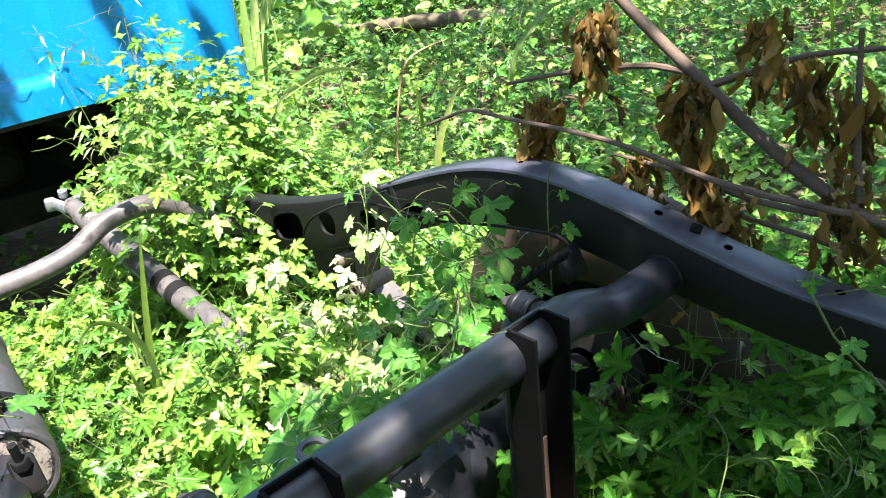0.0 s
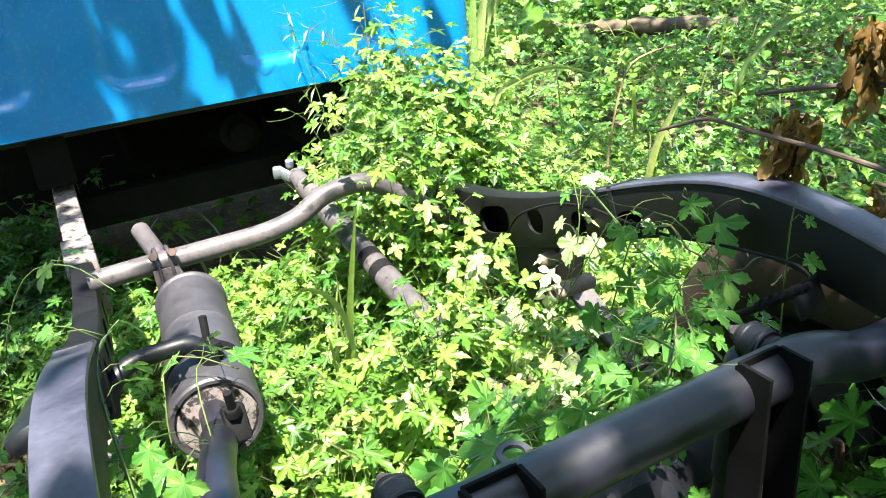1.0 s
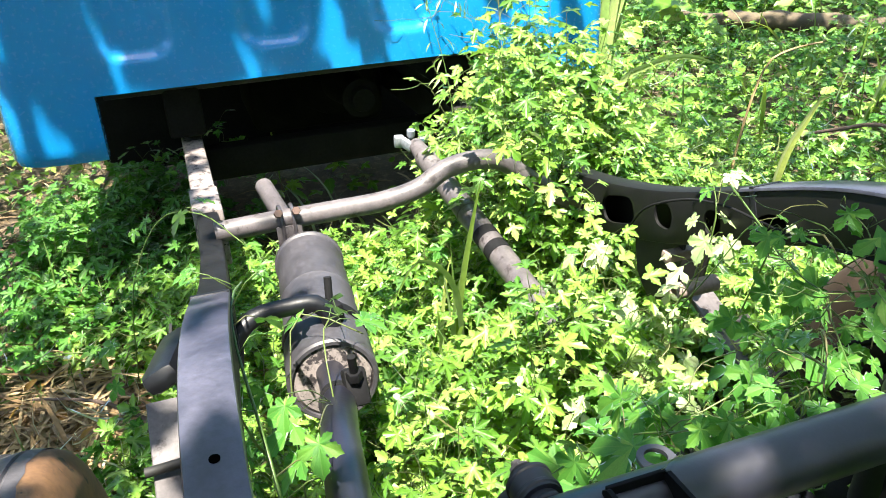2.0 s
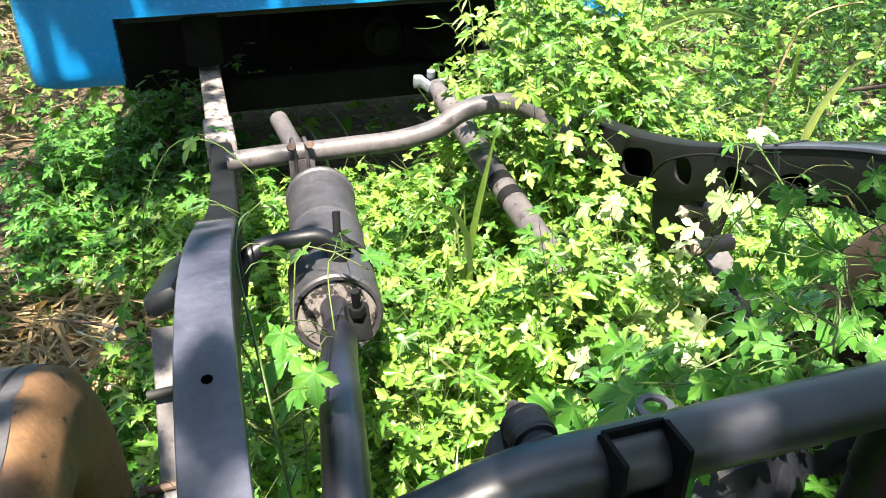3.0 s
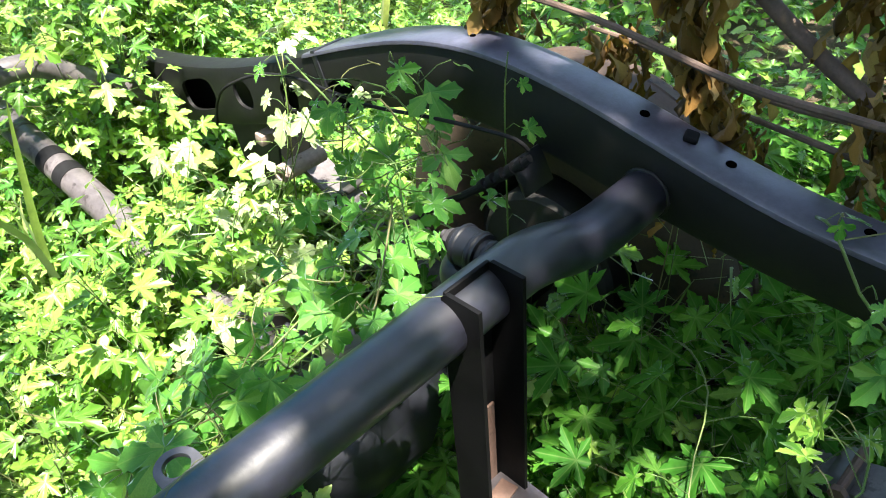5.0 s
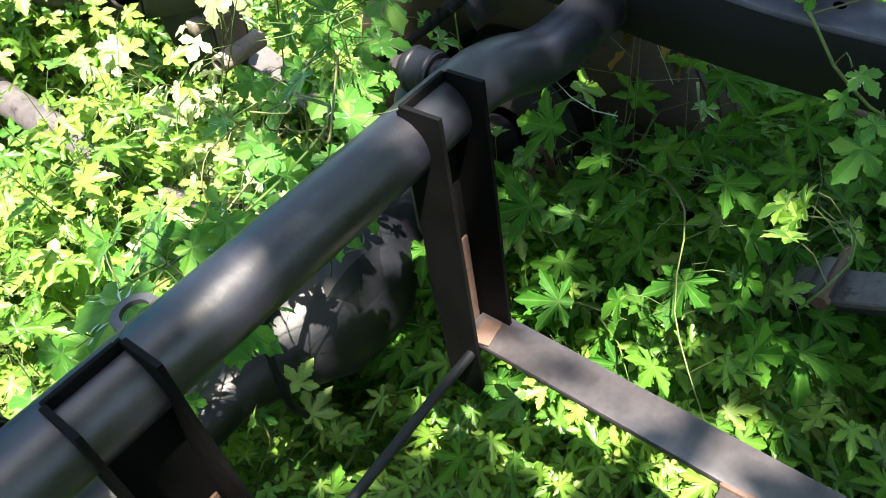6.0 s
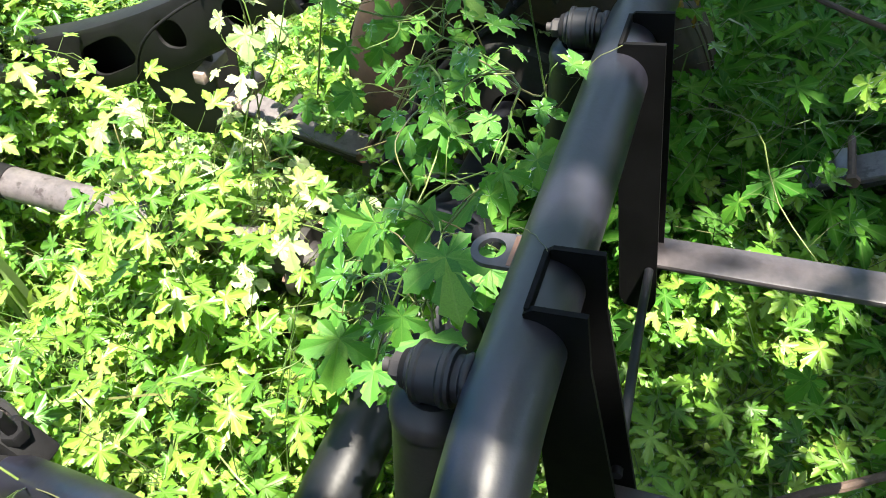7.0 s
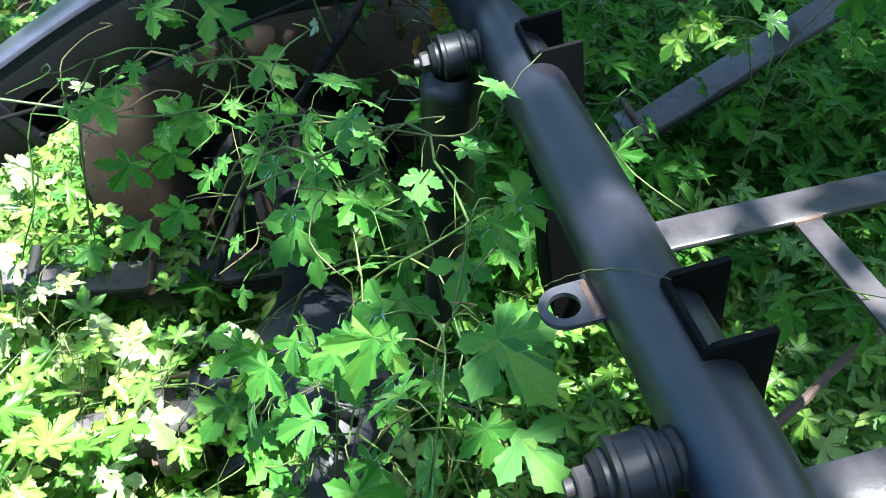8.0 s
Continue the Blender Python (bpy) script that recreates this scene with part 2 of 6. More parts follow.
def smooth_path(points, step=0.02):
    """A Catmull-Rom line through the points, in steps of about that length."""
    p = [Vector(q) for q in points]
    p = [2 * p[0] - p[1]] + p + [2 * p[-1] - p[-2]]
    out = []
    for i in range(1, len(p) - 2):
        k = max(2, int((p[i + 1] - p[i]).length / step))
        for j in range(k):
            t = j / k
            a, b, c, d = p[i - 1], p[i], p[i + 1], p[i + 2]
            out.append(0.5 * ((2 * b) + (c - a) * t + (2 * a - 5 * b + 4 * c - d) * t * t + (3 * b - a - 3 * c + d) * t ** 3))
    out.append(p[-2])
    return out


def sweep(points, radius, sides=20, bm=None, hollow=0.0):
    """A round tube along the points; radius is a number or one for each point. hollow: wall of an open end."""
    bm = bm or bmesh.new()
    pts = [Vector(q) for q in points]
    rad = [radius] * len(pts) if isinstance(radius, (int, float)) else radius
    up = None
    rings = []
    for i, p in enumerate(pts):
        d = (pts[min(i + 1, len(pts) - 1)] - pts[max(i - 1, 0)]).normalized()
        if up is None:
            up = d.orthogonal().normalized()
        up = (up - d * up.dot(d)).normalized()
        side = d.cross(up)
        rings.append([bm.verts.new(p + rad[i] * (math.cos(a) * up + math.sin(a) * side)) for a in (2 * math.pi * k / sides for k in range(sides))])
    for a, b in zip(rings, rings[1:]):
        for k in range(sides):
            bm.faces.new((a[k], a[(k + 1) % sides], b[(k + 1) % sides], b[k]))
    for ring, q, r in ((rings[0], pts[0], rad[0]), (rings[-1], pts[-1], rad[-1])):
        if hollow:
            inner = [bm.verts.new(q + (v.co - q) * (1 - hollow / r)) for v in ring]
            deep_by = (pts[1] - pts[0]).normalized() * 0.05 if ring is rings[0] else (pts[-2] - pts[-1]).normalized() * 0.05
            low = [bm.verts.new(v.co + deep_by) for v in inner]
            for k in range(sides):
                j = (k + 1) % sides
                bm.faces.new((ring[k], ring[j], inner[j], inner[k]))
                bm.faces.new((inner[k], inner[j], low[j], low[k]))
            bm.faces.new(low)
        else:
            bm.faces.new(ring)
    return bm


def lathe(profile, axis_from, axis_to, sides=40, bm=None):
    """A turned body: profile rows are (distance along the axis in metres, radius)."""
    bm = bm or bmesh.new()
    a, d = Vector(axis_from), (Vector(axis_to) - Vector(axis_from)).normalized()
    up = d.orthogonal().normalized()
    side = d.cross(up)
    rings = []
    for s, r in profile:
        c = a + d * s
        if r < 1e-5:
            rings.append([bm.verts.new(c)])
        else:
            rings.append([bm.verts.new(c + r * (math.cos(q) * up + math.sin(q) * side)) for q in (2 * math.pi * k / sides for k in range(sides))])
    for p, q in zip(rings, rings[1:]):
        for k in range(sides):
            j = (k + 1) % sides
            if len(p) == 1 and len(q) == 1:
                continue
            if len(p) == 1:
                bm.faces.new((p[0], q[j], q[k]))
            elif len(q) == 1:
                bm.faces.new((p[k], p[j], q[0]))
            else:
                bm.faces.new((p[k], p[j], q[j], q[k]))
    return bm


def box(size, m, bevel=0.002, bm=None, segments=2):
    """A bevelled block of that size at the pose m."""
    b2 = bmesh.new()
    bmesh.ops.create_cube(b2, size=1.0)
    for v in b2.verts:
        v.co = Vector((v.co.x * size[0], v.co.y * size[1], v.co.z * size[2]))
    if bevel:
        bmesh.ops.bevel(b2, geom=b2.edges[:], offset=bevel, segments=segments, affect="EDGES", profile=0.5)
    b2.transform(m)
    if bm is None:
        return b2
    me = bpy.data.meshes.new("tmp")
    b2.to_mesh(me)
    b2.free()
    bm.from_mesh(me)
    bpy.data.meshes.remove(me)
    return bm


def plate(outline, holes, thick, m, bevel=0.0):
    """A flat plate in its own x-y plane with holes, thick along z, at the pose m."""
    bm = bmesh.new()
    edges = []
    for loop in [outline] + holes:
        vs = [bm.verts.new((x, y, 0)) for x, y in loop]
        edges += [bm.edges.new((vs[i], vs[(i + 1) % len(vs)])) for i in range(len(vs))]
    bmesh.ops.triangle_fill(bm, use_beauty=True, use_dissolve=False, edges=edges)
    top = bmesh.ops.extrude_face_region(bm, geom=bm.faces[:])
    bmesh.ops.translate(bm, vec=(0, 0, thick), verts=[g for g in top["geom"] if isinstance(g, bmesh.types.BMVert)])
    bm.transform(m)
    return bm


def ellipse(cx, cy, rx, ry, n=20, turn=0.0, square=1.0):
    out = []
    for k in range(n):
        a = 2 * math.pi * k / n
        c, s = math.cos(a), math.sin(a)
        x, y = rx * math.copysign(abs(c) ** square, c), ry * math.copysign(abs(s) ** square, s)
        out.append((cx + x * math.cos(turn) - y * math.sin(turn), cy + x * math.sin(turn) + y * math.cos(turn)))
    return out


def hexagon(at, axis, r, h, bm=None):
    return lathe([(0, 0), (0, r), (h * 0.85, r), (h, r * 0.88), (h, 0)], at, Vector(at) + Vector(axis), 6, bm)


def interp(x, rows):
    return float(np.interp(x, [r[0] for r in rows], [r[1] for r in rows]))


def placed(template, points, normals, sizes, turn=None):
    """The template's blade at each point, facing along its normal, its tip towards turn: vertices and triangles."""
    tv, tf, rib = template
    n = len(points)
    nrm = normals / np.linalg.norm(normals, axis=1)[:, None]
    ref = np.random.normal(size=(n, 3)) if turn is None else turn
    ex = np.cross(ref, nrm)
    ex /= np.linalg.norm(ex, axis=1)[:, None] + 1e-9
    ey = np.cross(nrm, ex)
    v = (tv[None, :, 0, None] * ex[:, None] + tv[None, :, 1, None] * ey[:, None] + tv[None, :, 2, None] * nrm[:, None]) * sizes[:, None, None] + points[:, None]
    f = (tf[None] + (np.arange(n) * len(tv))[:, None, None]).reshape(-1, 3)
    return v.reshape(-1, 3), f


def tri_mesh(name, v, f, rib, mat, parent=None, label=""):
    me = bpy.data.meshes.new(name)
    me.vertices.add(len(v))
    me.vertices.foreach_set("co", v.reshape(-1).astype(np.float32))
    me.loops.add(f.size)
    me.loops.foreach_set("vertex_index", f.reshape(-1).astype(np.int32))
    me.polygons.add(len(f))
    me.polygons.foreach_set("loop_start", np.arange(0, f.size, 3, dtype=np.int32))
    me.update(calc_edges=True)
    me.attributes.new("rib", "FLOAT", "POINT").data.foreach_set("value", rib.astype(np.float32))
    return obj(name, me, mat, parent, label, True, 180)


def scatter(name, mat, points, normals, sizes, template, parent=None, label="", category="", kind="stuff", turn=None):
    """Many blades in one mesh: the template's blade at each point, facing along its normal."""
    tv, tf, rib = template
    v, f = placed(template, points, normals, sizes, turn)
    ob = tri_mesh(name, v, f, np.tile(rib, len(points)), mat, parent, label)
    if category:
        tagged(ob, "", category, "", kind)
    return ob


LOBE = ((-1, 0.56), (-0.62, 0.82), (0, 1.0), (0.62, 0.82), (1, 0.56))


def blade(lobes, base=0.1, sinus=0.4, wide=13, fold=0.16, droop=0.22, edge=LOBE, curl=0.0, inner=0.0):
    """A lobed leaf about 1 long, stalk at the origin, tip along y: vertices and triangles. inner: a second ring at that share."""
    c = np.array((0.0, 0.28))
    ring, offs, mids = [], [], []
    for i, (ang, length) in enumerate(lobes):
        for da, r in edge:
            a = radians(ang + da * wide)
            ring.append((math.sin(a) * length * r * 0.72, math.cos(a) * length * r * 0.72))
            offs.append(abs(da))
            mids.append(1.0 if r == 1.0 else 0.0)
        if i < len(lobes) - 1:
            a = radians((ang + lobes[i + 1][0]) / 2)
            r = sinus * 0.72 * min(length, lobes[i + 1][1])
            ring.append((math.sin(a) * r, math.cos(a) * r))
            offs.append(1.2)
            mids.append(0.0)
    ring = [(x, y + c[1]) for x, y in ring] + [(0, base * 0.5)]
    offs, mids = np.array(offs + [0.3]), np.array(mids + [0.9])
    flat = np.array(ring, float)
    k = len(ring)

    def lifted(q, off, share):
        rel = q - c
        rr = np.hypot(rel[:, 0], rel[:, 1])
        ang = np.arctan2(rel[:, 0], rel[:, 1])
        z = fold * off * rr * 0.6 * share + 0.35 * fold * np.abs(q[:, 0]) - droop * rr ** 2 + curl * rr * np.cos(ang * 5)
        return np.column_stack([q, z])

    outer = lifted(flat, offs, 1.0)
    centre = np.array([[0, c[1], 0.0]])
    if not inner:
        tri = np.array([(0, 1 + (i + 1) % k, 1 + i) for i in range(k)])
        return np.concatenate([centre, outer]), tri, np.concatenate([[1.0], mids])
    mid = lifted(c + (flat - c) * inner, offs, 0.7)
    tri = []
    for i in range(k):
        j = (i + 1) % k
        tri += [(0, 1 + j, 1 + i), (1 + i, 1 + j, 1 + k + j), (1 + i, 1 + k + j, 1 + k + i)]
    return np.concatenate([centre, mid, outer]), np.array(tri), np.concatenate([[1.0], mids, mids])


SERRATE = ((-0.4, 0.26), (-0.98, 0.46), (-0.84, 0.58), (-0.94, 0.66), (-0.6, 0.72), (-0.62, 0.82), (-0.28, 0.86), (0, 1.0), (0.28, 0.86), (0.62, 0.82), (0.6, 0.72), (0.94, 0.66), (0.84, 0.58), (0.98, 0.46), (0.4, 0.26))
FIVE = [(-108, 0.55), (-54, 0.86), (0, 1.0), (54, 0.86), (108, 0.55)]
FINE = blade([(-118, 0.5), (-60, 0.84), (0, 1.0), (60, 0.84), (118, 0.5)], sinus=0.36, wide=25, fold=0.3, droop=0.3, edge=SERRATE, curl=0.04, inner=0.55)
HOP = blade([(-122, 0.5), (-64, 0.78), (0, 1.0), (64, 0.78), (122, 0.5)], sinus=0.5, wide=29, fold=0.26, droop=0.34, edge=SERRATE, curl=0.04, inner=0.55)
TREY = blade([(-68, 0.74), (0, 1.0), (68, 0.74)], sinus=0.34, wide=29, fold=0.3, droop=0.3, edge=SERRATE, curl=0.05, inner=0.55)
JAGGED = ((-0.82, 0.47), (-1.0, 0.56), (-0.7, 0.6), (-0.73, 0.69), (-0.36, 0.73), (-0.33, 0.81), (0, 1.0), (0.33, 0.81), (0.36, 0.73), (0.73, 0.69), (0.7, 0.6), (1.0, 0.56), (0.82, 0.47))
PALM = blade(FIVE, sinus=0.46, wide=25, fold=0.28, droop=0.26, edge=JAGGED, curl=0.06)
DIGIT = blade([(-112, 0.6), (-56, 0.84), (0, 1.0), (56, 0.84), (112, 0.6)], sinus=0.4, wide=24, fold=0.25, droop=0.22, edge=JAGGED, curl=0.05)
THREE = blade([(-64, 0.76), (0, 1.0), (64, 0.76)], sinus=0.46, wide=30, fold=0.28, droop=0.26, edge=JAGGED, curl=0.05)
OVAL = (np.array([(0, 0, 0), (0.2, 0.25, 0.05), (0.26, 0.5, 0.07), (0.17, 0.78, 0.03), (0, 1, -0.08), (-0.17, 0.78, 0.03), (-0.26, 0.5, 0.07), (-0.2, 0.25, 0.05), (0, 0.5, 0)], float),
        np.array([(8, i, i + 1) for i in range(7)] + [(8, 7, 0)]), np.array([1.0, 0.0, 0.0, 0.0, 1.0, 0.0, 0.0, 0.0, 1.0]))
SMALL = (np.array([(0, 0, 0), (0.3, 0.08, 0.04), (0.46, 0.26, 0.06), (0.27, 0.4, 0.02), (0.36, 0.6, 0.03), (0.27, 0.8, 0.0), (0, 1, -0.1), (-0.27, 0.8, 0.0), (-0.36, 0.6, 0.03), (-0.27, 0.4, 0.02), (-0.46, 0.26, 0.06), (-0.3, 0.08, 0.04), (0, 0.42, -0.02)], float),
         np.array([(12, i, i + 1) for i in range(11)] + [(12, 11, 0)]), np.array([1.0, 0.0, 0.0, 0.0, 0.0, 0.0, 1.0, 0.0, 0.0, 0.0, 0.0, 0.0, 1.0]))
LANCE = (np.array([(0, 0, 0), (0.05, 0.14, 0.03), (0.085, 0.36, 0.03), (0.07, 0.62, -0.02), (0.03, 0.86, -0.14), (0, 1, -0.24), (-0.03, 0.86, -0.14), (-0.07, 0.62, -0.02), (-0.085, 0.36, 0.03), (-0.05, 0.14, 0.03), (0, 0.36, 0.0), (0, 0.62, -0.05)], float),
         np.array([(0, 1, 10), (1, 2, 10), (2, 3, 11), (10, 2, 11), (3, 4, 11), (4, 5, 11), (5, 6, 11), (6, 7, 11), (7, 8, 11), (8, 10, 11), (8, 9, 10), (9, 0, 10)]), np.array([1.0] + [0.0] * 4 + [1.0] + [0.0] * 4 + [1.0, 1.0]))
POINT = (np.array([(0, 0, 0), (0.17, 0.04, 0.03), (0.3, 0.17, 0.05), (0.37, 0.34, 0.03), (0.27, 0.43, 0.05), (0.33, 0.58, 0.0), (0.19, 0.72, 0.0), (0, 1, -0.12), (-0.19, 0.72, 0.0), (-0.33, 0.58, 0.0), (-0.27, 0.43, 0.05), (-0.37, 0.34, 0.03), (-0.3, 0.17, 0.05), (-0.17, 0.04, 0.03), (0, 0.42, -0.02)], float),
         np.array([(14, i, i + 1) for i in range(13)] + [(14, 13, 0)]), np.array([1.0, 0.0, 0.0, 0.0, 0.0, 0.0, 0.0, 1.0, 0.0, 0.0, 0.0, 0.0, 0.0, 0.0, 1.0]))
BLADE = (np.array([(-0.018, 0, 0), (0.018, 0, 0), (-0.022, 0.35, 0.02), (0.022, 0.35, 0.02), (-0.016, 0.7, -0.03), (0.016, 0.7, -0.03), (0, 1, -0.14)], float),
         np.array([(0, 1, 2), (1, 3, 2), (2, 3, 4), (3, 5, 4), (4, 5, 6)]), np.array([0.0, 0.0, 0.0, 0.0, 0.0, 0.0, 0.0]))


# ---- the ground ----
def lie(x, y):
    """Height of the bare ground."""
    return 0.03 * noise.noise((x * 0.9, y * 0.9, 0)) + 0.012 * noise.noise((x * 4, y * 4, 3)) + 0.02 * max(0.0, math.hypot(x, y) - 3)


def make_ground():
    bm = bmesh.new()
    n = 90
    us = [math.copysign(abs(u) ** 3.2 * 60, u) + 2.0 * u for u in np.linspace(-1, 1, n)]
    grid = [[bm.verts.new((x + 0.3, y + 0.8, lie(x + 0.3, y + 0.8))) for x in us] for y in us]
    for i in range(n - 1):
        for j in range(n - 1):
            bm.faces.new((grid[i][j], grid[i][j + 1], grid[i + 1][j + 1], grid[i + 1][j]))
    g = part("ground", bm, M["soil"], None, "brown soil with straw and leaf litter under weeds", 180)
    tagged(g, "", "ground", "", "structure")


make_ground()

# ---- the chassis ----
TOP = [(-0.7, 0.724), (-0.3, 0.724), (-0.12, 0.729), (0, 0.754), (0.1, 0.78), (0.2, 0.798), (0.28, 0.801), (0.36, 0.793), (0.47, 0.76), (0.67, 0.683), (0.83, 0.628), (1.02, 0.585), (1.24, 0.56), (1.6, 0.553), (3.2, 0.55)]
DEEP_BY = [(-0.7, 0.07), (-0.1, 0.072), (0.03, 0.086), (0.2, 0.094), (0.32, 0.094), (0.5, 0.097), (0.7, 0.108), (0.9, 0.114), (1.2, 0.125), (3.2, 0.125)]
OFF_LEFT = [(-0.7, 0.447), (0.15, 0.447), (0.3, 0.442), (0.52, 0.43), (0.9, 0.416), (1.35, 0.404), (3.2, 0.4)]
OFF = [(-0.7, 0.452), (0.3, 0.452), (0.7, 0.436), (1.0, 0.428), (1.35, 0.404), (3.2, 0.4)]


def curve_of(rows):
    """A smooth function through rows of (y, value)."""
    ys = np.linspace(rows[0][0], rows[-1][0], 400)
    v = np.interp(ys, [r[0] for r in rows], [r[1] for r in rows])
    for _ in range(2):
        v = np.convolve(np.pad(v, 6, mode="edge"), np.ones(13) / 13, mode="valid")
    return lambda y: float(np.interp(y, ys, v))


top_z, deep_by = curve_of(TOP), curve_of(DEEP_BY)
OFF_X = {1: curve_of(OFF), -1: curve_of(OFF_LEFT)}
HALVES = {1: 0.027, -1: 0.0225}
off_x, HALF = OFF_X[1], HALVES[1]


def rail(side, holes, parent, start=-0.62, end=1.42):
    """A box rail with a kick-up; the web that faces the middle has holes."""
    bm = bmesh.new()
    off_x, HALF = OFF_X[side], HALVES[side]
    ys = list(np.linspace(start, end, 120))
    r = 0.008
    tops, lows = [], []
    prev = None
    for y in ys:
        zt, zb, xc = top_z(y), top_z(y) - deep_by(y), off_x(y)
        inn, out = xc - HALF, xc + HALF
        ring = [(inn, zt - r), (inn + 0.3 * r, zt - 0.3 * r), (inn + r, zt), (out - r, zt), (out - 0.3 * r, zt - 0.3 * r), (out, zt - r),
                (out, zb + r), (out - 0.3 * r, zb + 0.3 * r), (out - r, zb), (inn + r, zb), (inn + 0.3 * r, zb + 0.3 * r), (inn, zb + r)]
        vs = [bm.verts.new((side * x, y, z)) for x, z in ring]
        if prev:
            for a in range(len(vs) - 1):
                bm.faces.new((prev[a], prev[a + 1], vs[a + 1], vs[a]))
        prev = vs
        tops.append(vs[0])
        lows.append(vs[-1])
    # the inner web: filled between the two edges, left open at the holes
    flat = [Vector((v.co.y, v.co.z)) for v in tops + lows[::-1]]
    edges = [(i, (i + 1) % len(flat)) for i in range(len(flat))]
    for cy, cz, ry, rz, turn, sq in holes:
        ring = [Vector(p) for p in ellipse(cy, cz, ry, rz, 20, turn, sq)]
        edges += [(len(flat) + i, len(flat) + (i + 1) % 20) for i in range(20)]
        flat += ring
        rim = [[bm.verts.new((side * (off_x(p.x) - HALF + d), p.x, p.y)) for p in ring] for d in (0.0, 0.006)]
        for i in range(20):
            j = (i + 1) % 20
            bm.faces.new((rim[0][i], rim[0][j], rim[1][j], rim[1][i]))
    pts, _, tris, *_ = delaunay_2d_cdt(flat, edges, [], 0, 1e-6)
    web = [bm.verts.new((side * (off_x(p.x) - HALF), p.x, p.y)) for p in pts]
    for tri in tris:
        y, z = sum(pts[k].x for k in tri) / 3, sum(pts[k].y for k in tri) / 3
        inside = top_z(y) - deep_by(y) + r < z < top_z(y) - r
        for cy, cz, ry, rz, turn, sq in holes:
            u, w = (y - cy) * math.cos(turn) + (z - cz) * math.sin(turn), (z - cz) * math.cos(turn) - (y - cy) * math.sin(turn)
            inside = inside and abs(u / ry) ** (2 / sq) + abs(w / rz) ** (2 / sq) > 0.98
        if inside:
            bm.faces.new([web[k] for k in tri])
    bmesh.ops.remove_doubles(bm, verts=bm.verts, dist=1e-5)
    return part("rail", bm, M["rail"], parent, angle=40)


chassis = thing("truck_chassis", (0, 0.6, 0.0), "black-painted ladder chassis of a truck, overgrown with vines", "truck chassis")
WEB_HOLES = [(0.94, 0.548, 0.058, 0.03, -0.33, 0.6), (0.79, 0.592, 0.027, 0.026, 0, 0.8), (0.655, 0.628, 0.022, 0.024, 0, 0.9), (0.522, 0.668, 0.036, 0.026, -0.35, 0.9), (1.12, 0.51, 0.04, 0.028, -0.15, 0.7)]
rail_r = rail(1, WEB_HOLES, chassis)
rail_l = rail(-1, WEB_HOLES, chassis)
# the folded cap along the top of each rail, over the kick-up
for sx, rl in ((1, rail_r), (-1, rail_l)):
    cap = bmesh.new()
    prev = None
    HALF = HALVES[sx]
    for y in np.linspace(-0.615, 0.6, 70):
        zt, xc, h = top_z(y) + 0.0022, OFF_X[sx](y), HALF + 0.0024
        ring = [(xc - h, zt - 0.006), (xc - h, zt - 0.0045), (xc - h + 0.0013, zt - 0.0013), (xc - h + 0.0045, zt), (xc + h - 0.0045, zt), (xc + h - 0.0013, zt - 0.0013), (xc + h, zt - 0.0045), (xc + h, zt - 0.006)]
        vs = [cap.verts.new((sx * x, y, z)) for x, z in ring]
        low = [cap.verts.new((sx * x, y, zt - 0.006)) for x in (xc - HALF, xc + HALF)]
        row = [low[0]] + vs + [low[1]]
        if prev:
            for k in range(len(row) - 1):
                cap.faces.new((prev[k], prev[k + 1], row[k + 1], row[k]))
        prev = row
    part("top_cap", cap, M["cap"], rl, "dusty black top flange, painted paler for sky light")
# fixing holes as flat discs with their inner shade painted black, a weld seam and small pads on the top flanges
for sx, y, r in ((1, -0.035, 0.0055), (1, 0.064, 0.0055), (-1, 0.158, 0.0046), (1, 0.3, 0.0038), (1, -0.17, 0.0055)):
    c = Vector((sx * (OFF_X[sx](y) + (0.004 if sx > 0 else -0.001)), y, top_z(y) + 0.0032))
    slope = (top_z(y + 0.02) - top_z(y - 0.02)) / 0.04
    nrm = Vector((0, -slope, 1)).normalized()
    part("bolt_hole", lathe([(0, 0), (0, r), (-0.002, r)], c - nrm * 0.0002, c + nrm, 14), M["pit"], rail_r if sx > 0 else rail_l, "flat black disc standing for a drilled hole")
part("weld_pad", box((0.02, 0.015, 0.006), pose(off_x(0.012) + 0.008, 0.012, top_z(0.012) + 0.004, 14, 0, 20), 0.0028, segments=3), M["bracket"], rail_r, "black smear of sealant")
for sx in (-1, 1):
    off_x, HALF = OFF_X[sx], HALVES[sx]
    front = bmesh.new()
    for y0, y1, grow in ((1.36, 2.7, 0.006),):
        m = Matrix.Translation((sx * off_x(1.6), (y0 + y1) / 2, top_z(1.7) - 0.062))
        box((2 * (HALF + grow), y1 - y0, 0.112), m, 0.007, front)
    part("front_rail", front, M["scab"] if sx < 0 else M["dark"], chassis, "pale weathered front rail section" if sx < 0 else "dark front rail section")
    # the sleeve where the front part of each rail is joined, and the seam of the kick-up
    y = 1.36
    sleeve = bmesh.new()
    box((2 * HALF + 0.02, 0.16, deep_by(y) + 0.012), pose(sx * off_x(y), y, top_z(y) - deep_by(y) / 2, 0, 0, 0), 0.005, sleeve)
    part("sleeve", sleeve, M["scab"] if sx < 0 else M["dusty"], chassis, "dusty welded sleeve")
    y = 0.56
    part("seam", box((2 * HALF + 0.004, 0.012, 0.1), pose(sx * off_x(y), y, top_z(y) - 0.049, -18, 0, 0), 0.002), M["black"], chassis)
off_x, HALF = OFF_X[1], HALVES[1]
# the rear cross tube, with bent ends
TUBE_Y, TUBE_Z, TUBE_R = 0.037, 0.737, 0.0272
